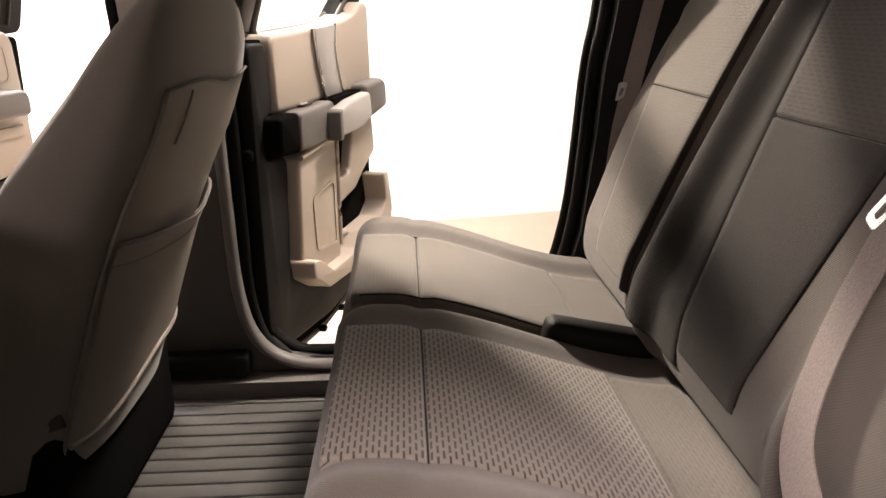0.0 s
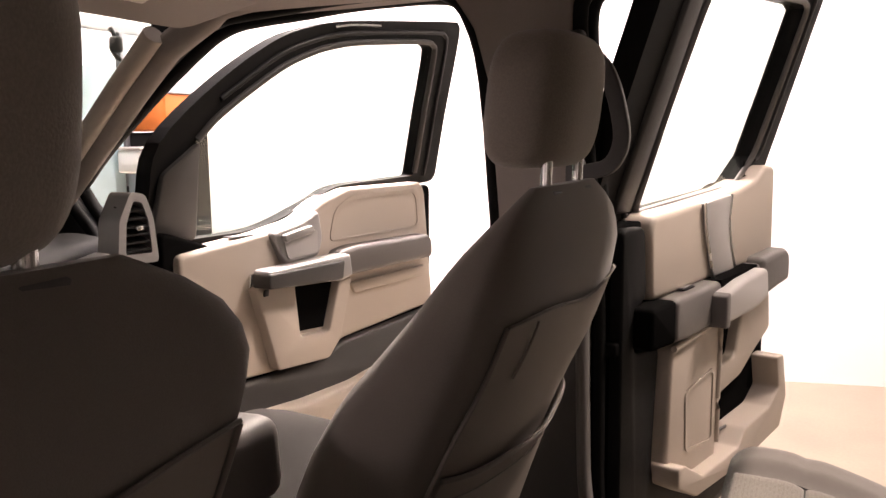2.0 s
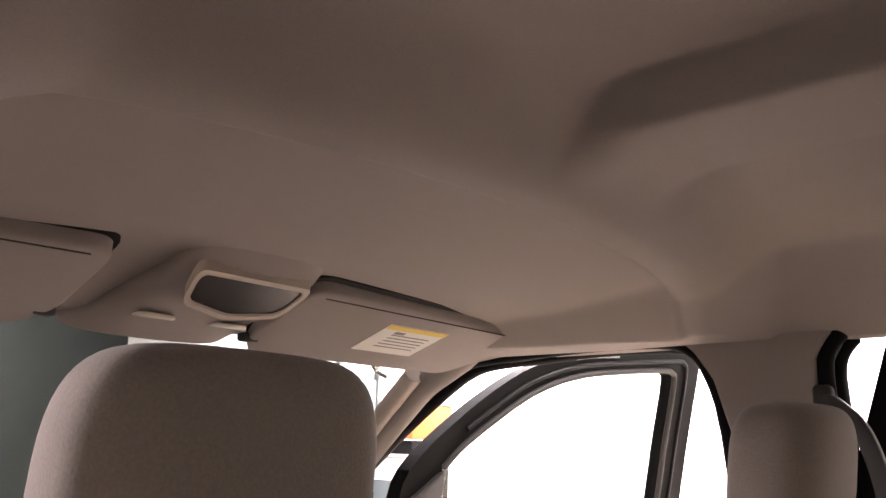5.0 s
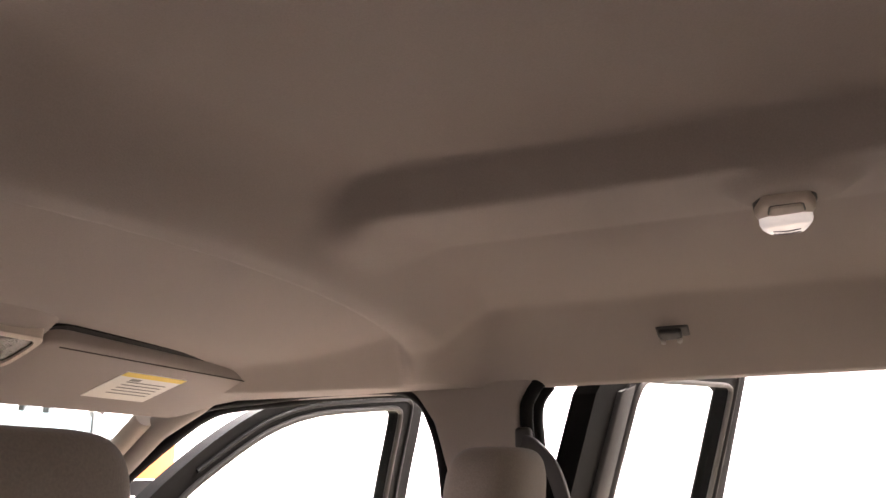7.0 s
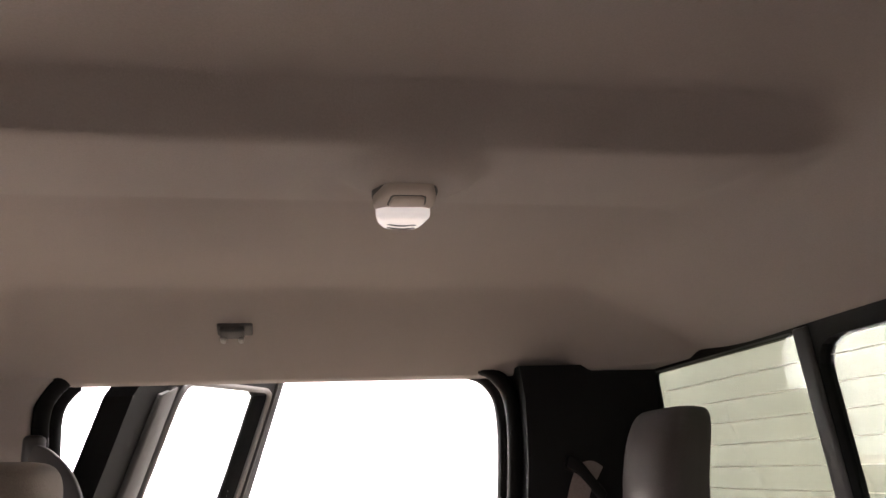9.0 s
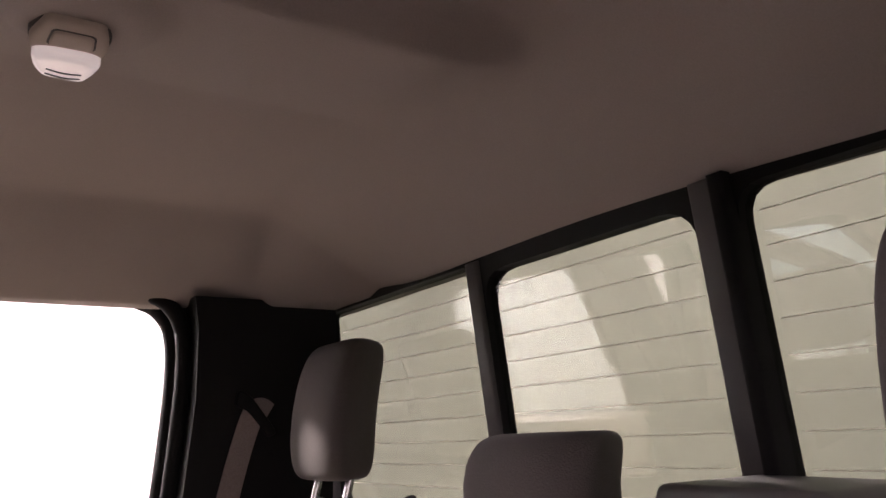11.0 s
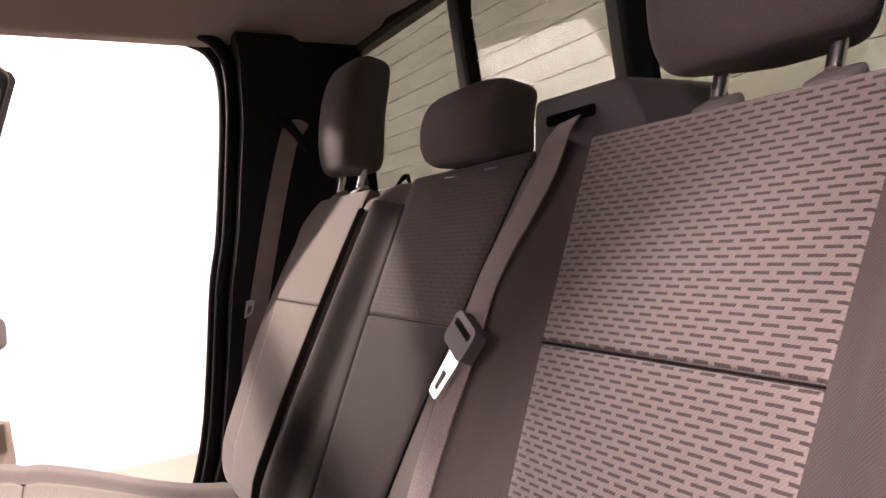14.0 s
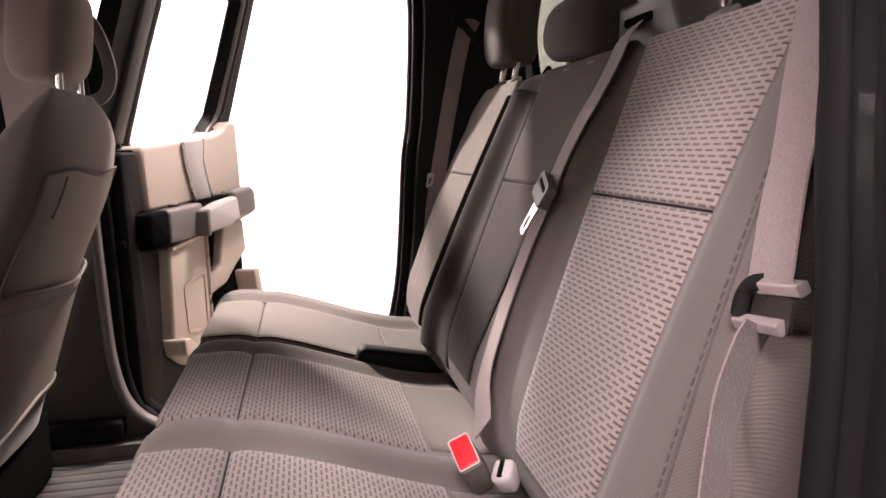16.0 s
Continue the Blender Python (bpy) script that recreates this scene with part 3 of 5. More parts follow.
rear_door = part("rear_door", prism(rounded([(-0.03, 1.405), (-0.03, 0.83), (0.05, 0.70), (0.40, 0.66), (0.86, 0.68), (0.915, 0.90), (0.915, 1.44), (0.80, 1.44), (0.64, 1.405)], 0.03), rd, -0.14, -0.012, 0.008), BLACK_AND_SHADE, truck, "open rear passenger door with stone-coloured trim")
SILL = [(0.085, 1.414), (0.315, 1.424), (0.60, 1.440), (0.73, 1.458), (0.80, 1.492), (0.875, 1.486)]
part("upper_panel", prism(rounded([(0.08, 1.25), (0.068, 1.385), *SILL, (0.885, 1.25)], 0.02, 4), rd, -0.07, 0.012, 0.012, 3), STONE_TRIM, rear_door, "stone-coloured upper door panel")
part("grey_strip", prism([(0.335, 1.422), (0.505, 1.432), (0.495, 1.36), (0.545, 1.255), (0.40, 1.255), (0.350, 1.36)], rd, 0.0, 0.019, 0.004), PALE_GREY, rear_door, "pale grey vertical trim strip")
for k in (0, 1):
    a = [(0.333, 1.424), (0.348, 1.36), (0.398, 1.255)] if k == 0 else [(0.507, 1.433), (0.498, 1.36), (0.548, 1.255)]
    part("bright_edge", sweep(smooth_path([rd(p, q, 0.019) for p, q in a]), circle(0.0035, 6)), CHROME, rear_door, "thin bright metal edge")
part("armrest", prism(rounded([(0.125, 1.165), (0.125, 1.25), (0.40, 1.252), (0.88, 1.256), (0.90, 1.24), (0.90, 1.175), (0.75, 1.165), (0.40, 1.16), (0.20, 1.16)], 0.014, 3), rd, -0.02, 0.045, 0.014, 3), ARM_GREY, rear_door, "charcoal armrest with a window switch")
part("armrest_cap", prism(rounded([(0.015, 1.170), (0.015, 1.250), (0.132, 1.250), (0.132, 1.162)], 0.012), rd, -0.04, 0.042, 0.014), BLACK_AND_SHADE, rear_door, "black end of the armrest")
part("armrest_end", prism(rounded([(0.66, 1.17), (0.66, 1.268), (0.87, 1.272), (0.905, 1.25), (0.905, 1.18)], 0.02, 4), rd, -0.02, 0.055, 0.018, 3), ARM_GREY, rear_door, "padded rear end of the armrest")
part("window_switch", box((0.035, 0.016, 0.006), Matrix.Translation(rd(0.24, 1.256, 0.012)) @ pose(0, 0, 0, 0, 0, 78), 0.002), CHROME, rear_door, "small window switch")
part("switch_well", box((0.06, 0.026, 0.004), Matrix.Translation(rd(0.24, 1.2545, 0.012)) @ pose(0, 0, 0, 0, 0, 78), 0.002), BLACK_TRIM, rear_door)
# black block in place of the shade behind the handle
part("cavity_shade", prism([(0.37, 1.2545), (0.63, 1.2565), (0.61, 1.20), (0.39, 1.20)], rd, 0.0, 0.047), BLACK_AND_SHADE, rear_door, "black block for the shade behind the pull handle", smooth=False)
part("pull_handle", prism(rounded([(0.325, 1.165), (0.325, 1.232), (0.45, 1.246), (0.625, 1.252), (0.645, 1.18), (0.55, 1.165)], 0.016, 3), rd, 0.04, 0.075, 0.014, 3), PALE_GREY, rear_door, "silver-grey pull handle")
part("pull_handle_end", prism(rounded([(0.318, 1.160), (0.318, 1.230), (0.345, 1.235), (0.345, 1.160)], 0.006), rd, 0.03, 0.078, 0.006), ARM_GREY, rear_door)
part("side_panel", prism(rounded([(0.150, 1.150), (0.43, 1.162), (0.43, 0.85), (0.40, 0.80), (0.13, 0.90)], 0.016, 3), rd, -0.02, 0.028, 0.010, 3), STONE_TRIM, rear_door, "stone-coloured lower door panel")
part("panel_lip", sweep(smooth_path([rd(0.150, 1.146, 0.030), rd(0.29, 1.154, 0.032), rd(0.415, 1.158, 0.030), rd(0.425, 1.13, 0.030), rd(0.424, 1.0, 0.029), rd(0.424, 0.87, 0.029)], 5), circle(0.007, 8)), STONE_TRIM, rear_door, "raised edge of the lower panel")
part("panel_groove", ring_prism(rounded([(0.22, 1.04), (0.395, 1.055), (0.395, 0.88), (0.23, 0.905)], 0.02), rounded([(0.227, 1.033), (0.387, 1.047), (0.387, 0.888), (0.238, 0.912)], 0.018), rd, 0.024, 0.031), STONE_TRIM, rear_door)
part("pull_bracket", prism(rounded([(0.435, 1.035), (0.585, 1.035), (0.635, 1.158), (0.85, 1.16), (0.87, 1.05), (0.74, 1.015), (0.63, 0.975), (0.43, 0.962)], 0.014, 3), rd, -0.04, 0.018, 0.008, 3), STONE_TRIM, rear_door, "stone-coloured bracket under the pull handle")
# black sheets put shade into the opening and the pocket
part("hole_shade", prism([(0.435, 1.165), (0.655, 1.165), (0.61, 1.02), (0.435, 1.03)], rd, -0.06, -0.010), BLACK_AND_SHADE, rear_door, "black sheet for the shade under the handle", smooth=False)
part("pocket_shade", prism([(0.40, 0.99), (0.86, 1.06), (0.87, 0.81), (0.40, 0.80)], rd, -0.03, -0.008), BLACK_AND_SHADE, rear_door, "black sheet for the shade in the door pocket", smooth=False)
part("pocket_rib", sweep([rd(0.42, 0.875, 0.0), rd(0.62, 0.862, 0.02)], circle(0.004, 8)), ARM_GREY, rear_door, "thin rib inside the door pocket")
part("pocket_lip", prism(rounded([(0.115, 0.915), (0.12, 0.872), (0.225, 0.818), (0.50, 0.790), (0.85, 0.785), (0.905, 0.86), (0.86, 0.985), (0.80, 0.988), (0.828, 0.90), (0.75, 0.868), (0.545, 0.872), (0.50, 0.838), (0.26, 0.852), (0.155, 0.910)], 0.01, 3), rd, -0.015, 0.06, 0.012, 3), STONE_TRIM, rear_door, "stone-coloured rim of the door pocket")
part("door_edge", prism(rounded([(-0.035, 0.80), (-0.035, 1.40), (0.06, 1.398), (0.075, 1.26), (0.02, 1.24), (0.02, 1.16), (0.14, 1.15), (0.115, 0.90), (0.20, 0.83), (0.45, 0.785), (0.85, 0.77), (0.85, 0.70), (0.40, 0.69), (0.06, 0.73)], 0.02, 3), rd, -0.02, 0.004, 0.006), BLACK_TRIM, rear_door, "black inner skin of the door")
part("bottom_seal", sweep([rd(0.03, 0.685, -0.03), rd(0.40, 0.645, -0.03), rd(0.87, 0.655, -0.03)], circle(0.010, 10)), GREY_TRIM, rear_door, "grey seal along the door's lower edge")
for a in (0.18, 0.36, 0.54, 0.72):
    part("seal_clip", box((0.02, 0.03, 0.014), Matrix.Translation(rd(a, 0.668 - 0.04 * a, -0.018)) @ pose(0, 0, 0, 0, 0, 78), 0.003), BLACK_TRIM, rear_door, "black seal clip")
rw = leaning(rd, -0.06, 1.45, 0.333)
GLASS_OUT = [(-0.06, 1.40), (-0.065, 1.62), (-0.060, 1.80), (-0.03, 1.845), (0.03, 1.868), (0.82, 1.935), (0.872, 1.925), (0.900, 1.70), (0.925, 1.48), (0.64, 1.40)]
GLASS_IN = [(0.122, 1.412), (0.118, 1.62), (0.128, 1.80), (0.14, 1.83), (0.17, 1.845), (0.72, 1.878), (0.765, 1.87), (0.775, 1.70), (0.778, 1.515), (0.70, 1.44)]
part("window_frame", ring_prism(GLASS_OUT, GLASS_IN, rw, -0.03, 0.02), BLACK_TRIM, rear_door, "black window frame", smooth=False)
part("frame_trim", sweep([rw(a, z, 0.022) for a, z in rounded(GLASS_IN, 0.03)], circle(0.007, 10), up=(1, 0, 0), closed=True), ARM_GREY, rear_door, "grey inner frame trim")
part("frame_groove", sweep([rw(0.93 * a + 0.07 * 0.45, 1.64 + (z - 1.64) * 1.10, 0.022) for a, z in rounded([(0.04, 1.43), (0.03, 1.62), (0.045, 1.83), (0.10, 1.858), (0.76, 1.90), (0.83, 1.89), (0.845, 1.70), (0.855, 1.52)], 0.03)], circle(0.005, 8), up=(1, 0, 0)), GREY_TRIM, rear_door, "grey groove round the window frame")
part("frame_cover", prism([(0.02, 1.42), (0.025, 1.62), (0.035, 1.81), (0.10, 1.83), (0.095, 1.62), (0.09, 1.42)], rw, 0.015, 0.03, 0.006), GREY_TRIM, rear_door, "grey cover on the frame's front bar")
pane = part("door_glass", prism(GLASS_IN, rw, -0.008, -0.004), GLASS, rear_door, "clear door glass", smooth=False)
pane.visible_shadow = False
part("lock_pin", sweep([rd(0.745, 1.45, -0.03), rd(0.745, 1.505, -0.03)], circle(0.004, 8)), BLACK_TRIM, rear_door, "thin black lock pin")
part("pin_collar", sweep([rd(0.745, 1.452, -0.03), rd(0.745, 1.466, -0.03)], circle(0.008, 10)), BLACK_TRIM, rear_door, "black collar of the lock pin")
part("hinge", box((0.09, 0.05, 0.05), pose(-0.385, 0.845, 1.10, 0, 0, 40), 0.01), BLACK_AND_SHADE, rear_door, "black hinge")
part("door_check", box((0.05, 0.12, 0.03), pose(-0.37, 0.85, 1.18, 0, 0, -10), 0.008), BLACK_AND_SHADE, rear_door, "black door check arm")

fd = door_frame((-1.394, 0.891), (0.106, 1.079))
front_door = part("front_door", prism(rounded([(-0.12, 1.36), (-0.12, 0.85), (0.0, 0.70), (1.0, 0.70), (1.05, 0.90), (1.06, 1.41), (0.58, 1.40), (0.43, 1.31), (0.05, 1.30)], 0.03), fd, -0.14, -0.012, 0.008), BLACK_AND_SHADE, truck, "open front passenger door with stone-coloured trim")
part("upper_panel", prism(rounded([(-0.09, 1.00), (-0.09, 1.298), (0.20, 1.322), (0.34, 1.345), (0.44, 1.392), (0.56, 1.424), (0.965, 1.424), (0.99, 1.395), (1.035, 0.99), (0.51, 0.968), (0.43, 0.938), (0.22, 0.94), (0.0, 0.95)], 0.02, 3), fd, -0.06, 0.01, 0.012, 3), STONE_TRIM, front_door, "stone-coloured door panel")
part("panel_inset", ring_prism(rounded([(0.46, 1.27), (0.49, 1.365), (0.57, 1.402), (0.94, 1.402), (0.955, 1.27)], 0.03), rounded([(0.475, 1.275), (0.503, 1.355), (0.578, 1.388), (0.927, 1.389), (0.94, 1.275)], 0.03), fd, 0.004, 0.0125), STONE_TRIM, front_door)
part("panel_inset", prism(rounded([(0.55, 1.135), (0.97, 1.135), (0.97, 1.10), (0.57, 1.10)], 0.01), fd, 0.008, 0.020, 0.006), STONE_TRIM, front_door)
part("handle_bezel", prism(rounded([(0.205, 1.323), (0.33, 1.342), (0.40, 1.372), (0.415, 1.29), (0.395, 1.238), (0.25, 1.232)], 0.02, 3), fd, 0.0, 0.03, 0.012, 3), SILVER, front_door, "silver bezel of the inner door handle")
part("handle_recess", prism(rounded([(0.245, 1.30), (0.385, 1.318), (0.385, 1.252), (0.26, 1.247)], 0.012), fd, 0.028, 0.033), PALE_GREY, front_door)
part("door_latch", prism(rounded([(0.235, 1.315), (0.35, 1.332), (0.36, 1.312), (0.245, 1.296)], 0.006), fd, 0.030, 0.046, 0.005), SILVER, front_door, "silver door latch lever")
part("armrest", prism(rounded([(0.455, 1.168), (0.455, 1.245), (0.53, 1.255), (0.94, 1.248), (0.962, 1.225), (0.962, 1.165)], 0.02, 3), fd, 0.0, 0.06, 0.02, 3), ARM_GREY, front_door, "charcoal armrest")
part("pull_handle", prism(rounded([(0.130, 1.195), (0.130, 1.236), (0.47, 1.240), (0.48, 1.175), (0.43, 1.165), (0.24, 1.185)], 0.012, 3), fd, 0.03, 0.085, 0.012, 3), SILVER, front_door, "silver pull handle")
part("handle_grip", prism(rounded([(0.128, 1.188), (0.128, 1.228), (0.44, 1.226), (0.43, 1.17), (0.24, 1.18)], 0.010, 3), fd, 0.028, 0.088, 0.010, 3), GREY_TRIM, front_door, "charcoal grip under the pull handle")
# the opening's shade is this black sheet on the panel
part("hole_shade", prism([(0.275, 1.175), (0.47, 1.165), (0.42, 1.025), (0.29, 1.035)], fd, 0.0, 0.013), BLACK_AND_SHADE, front_door, "black sheet for the shade under the handle", smooth=False)
part("side_bracket", prism(rounded([(0.125, 1.19), (0.275, 1.180), (0.293, 1.025), (0.418, 1.015), (0.47, 1.160), (0.53, 1.160), (0.47, 0.985), (0.415, 0.935), (0.20, 0.950)], 0.012, 3), fd, 0.0, 0.04, 0.012, 3), STONE_TRIM, front_door, "stone-coloured bracket round the handle")
part("lower_panel", prism(rounded([(0.0, 0.74), (0.0, 0.945), (0.22, 0.93), (0.42, 0.93), (0.50, 0.96), (1.03, 0.975), (1.03, 0.78)], 0.02), fd, -0.02, 0.02, 0.01), GREY_TRIM, front_door, "charcoal lower door panel")
part("pocket_lip", prism(rounded([(0.05, 0.72), (0.05, 0.862), (0.30, 0.842), (0.52, 0.838), (0.74, 0.858), (0.86, 0.885), (1.02, 0.892), (1.02, 0.72)], 0.02, 3), fd, 0.0, 0.065, 0.014, 3), STONE_TRIM, front_door, "stone-coloured rim of the lower pocket")
part("lock_switch", box((0.05, 0.022, 0.006), Matrix.Translation(fd(0.135, 1.320, -0.022)) @ pose(0, 0, 0, 0, 0, 84), 0.003), CHROME, front_door, "small chrome lock switch")
part("switch_well", box((0.078, 0.034, 0.004), Matrix.Translation(fd(0.135, 1.3205, -0.022)) @ pose(0, 0, 0, 0, 0, 84), 0.004), GREY_TRIM, front_door, "dark well of the lock switch")
part("seat_switch", prism(rounded([(0.125, 1.186), (0.143, 1.186), (0.15, 1.222), (0.132, 1.222)], 0.004), fd, 0.01, 0.02, 0.003), CHROME, front_door, "small chrome switch")
part("seat_switch", prism(rounded([(0.150, 1.162), (0.166, 1.162), (0.170, 1.180), (0.154, 1.180)], 0.004), fd, 0.01, 0.046, 0.003), GREY_TRIM, front_door, "small dark switch")
fw = leaning(fd, -0.05, 1.43, 0.30)
GF_IN = [(0.014, 1.323), (0.0, 1.45), (-0.02, 1.57), (0.045, 1.635), (0.215, 1.749), (0.338, 1.802), (0.42, 1.824), (0.505, 1.840), (0.70, 1.862), (0.85, 1.876), (0.90, 1.872), (0.925, 1.84), (0.945, 1.66), (0.968, 1.50), (0.972, 1.455), (0.945, 1.444), (0.78, 1.438), (0.56, 1.428), (0.44, 1.385), (0.25, 1.330)]
GF_OUT = [(-0.13, 1.30), (-0.135, 1.43), (-0.126, 1.563), (0.02, 1.707), (0.192, 1.820), (0.33, 1.868), (0.43, 1.890), (0.53, 1.903), (0.75, 1.928), (0.98, 1.952), (1.035, 1.950), (1.06, 1.90), (1.085, 1.66), (1.108, 1.50), (1.11, 1.43), (1.03, 1.415), (0.78, 1.41), (0.56, 1.40), (0.44, 1.355), (0.25, 1.30)]


def eased(loop):
    return [(p.x, p.z) for p in smooth_path([(a, 0, z) for a, z in loop + loop[:1]], 4)[:-1]]


GF_MID = [(0.55 * p[0] + 0.45 * q[0], 0.55 * p[1] + 0.45 * q[1]) for p, q in zip(GF_IN, GF_OUT)]
GF_OUT, GF_EDGE, GF_RIB, GF_IN = eased(GF_OUT), smooth_path([fw(a, z, 0.022) for a, z in GF_IN[2:15]], 4), smooth_path([fw(a, z, 0.021) for a, z in GF_MID[3:15]], 4), eased(GF_IN)
part("window_frame", ring_prism(GF_OUT, GF_IN, fw, -0.03, 0.02), BLACK_TRIM, front_door, "black window frame", smooth=False)
part("frame_trim", sweep(GF_EDGE, circle(0.009, 10), up=(1, 0, 0)), GREY_TRIM, front_door, "grey inner frame trim")
part("frame_rib", sweep(GF_RIB, circle(0.007, 10), up=(1, 0, 0)), PAINT, front_door, "glossy black rib of the window frame")
part("chrome_strip", sweep([fw(a, z, 0.022) for a, z in ((0.40, 1.872), (0.46, 1.884), (0.53, 1.891), (0.60, 1.897))], circle(0.005, 6), up=(1, 0, 0)), CHROME, front_door, "bright strip on the frame")
part("mirror_panel", prism(rounded([(-0.125, 1.30), (-0.115, 1.49), (-0.02, 1.565), (0.016, 1.325)], 0.012), fw, 0.015, 0.035, 0.006), GREY_TRIM, front_door, "charcoal mirror corner panel")
pane = part("door_glass", prism(GF_IN, fw, -0.008, -0.004), GLASS, front_door, "clear door glass", smooth=False)
pane.visible_shadow = False


# ---- rear seats ----
BV, BN = Vector((0.4217, 0, 0.9068)), Vector((-0.9068, 0, 0.4217))


def back_pad(y0):
    return lambda u, v, h: Vector((0.2512, y0 + u, 1.0)) + BV * v + BN * h


def seat_pad(y0):
    return lambda u, v, h: Vector((-0.150 + v, y0 + u, 1.066 + h))


def outside(y, spans):
    """How far y lies outside the flat panels."""
    return min(0.0 if a <= y <= b else min(abs(y - a), abs(y - b)) for a, b in spans)


def patch(name, place, height, lo, hi, v0, v1, y0, material, parent, label="", lift=0.003):
    """A sewn-in panel between the lines lo(v) and hi(v), a little proud, with rounded borders at the seams."""
    span = lambda v: (lo(v) - y0, hi(v) - y0)
    bmp = pad(lambda u, v, h: place(u, v + v0, h), 1.0, v1 - v0, lambda u, v: height(u, v + v0) + lift, 0.0045, 0.02, 16, 18,
              left=lambda v: span(v + v0)[0], right=lambda v: span(v + v0)[1], tight=0.008, skirt=True)
    return part(name, bmp, material, parent, label)


def lin(a, b, length=0.568):
    return lambda v: a + (b - a) * v / length


# black tube along a seam, which also draws its thin shadow
def stitch(name, points, parent, r=0.0008):
    part(name, sweep(points, circle(r, 5)), BLACK_TRIM, parent, "sewn seam, its shadow line in black")


LV = 0.568
SEAM = 0.353


def headrest(parent, cx, cy, z0, z1, front, back, thick, post_z):
    """A padded block, narrower towards its back, with round top and bottom."""
    rings, n = [], 22
    for i in range(n + 1):
        a = math.pi * i / n
        t = 0.5 - 0.5 * math.copysign(abs(math.cos(a)) ** 0.55, math.cos(a))
        k = max(0.02, math.sin(a)) ** 0.42
        z = z0 + (z1 - z0) * t
        x = cx + 0.14 * (z - z0) - 0.010 * math.sin(math.pi * t)
        ring = []
        for p in super_ring((0, 0, 0), (1, 0, 0), (0, 1, 0), 1.0, 1.0, 3.4, 36):
            w = front + (back - front) * smoothstep(-1, 1, p.x)
            ring.append(Vector((x + p.x * thick * (0.25 + 0.75 * k), cy + p.y * w * (0.55 + 0.45 * k), z)))
        rings.append(ring)
    head = part("headrest", loft(rings), CLOTH_HEAD, parent, "padded cloth headrest")
    for s in (-1, 1):
        base = Vector((cx - 0.012, cy + s * 0.052, post_z))
        part("headrest_post", sweep([base, Vector((cx + 0.004, cy + s * 0.052, z0 + 0.03))], circle(0.0062, 10), up=(0, 1, 0)), CHROME, head, "chrome headrest post")
        part("post_guide", box((0.026, 0.036, 0.010), Matrix.Translation(base + Vector((0, 0, -0.006))) @ pose(0, 0, 0, 0, -25, 0), 0.004), ARM_GREY, head, "plastic post guide")
    return head


CLOTH_HEAD = surface("headrest_cloth", (0.066, 0.057, 0.052), 0.9, stain=0.08, grain=0.25, grain_size=520, bump=0.5, sheen=0.08, shine=0.25)


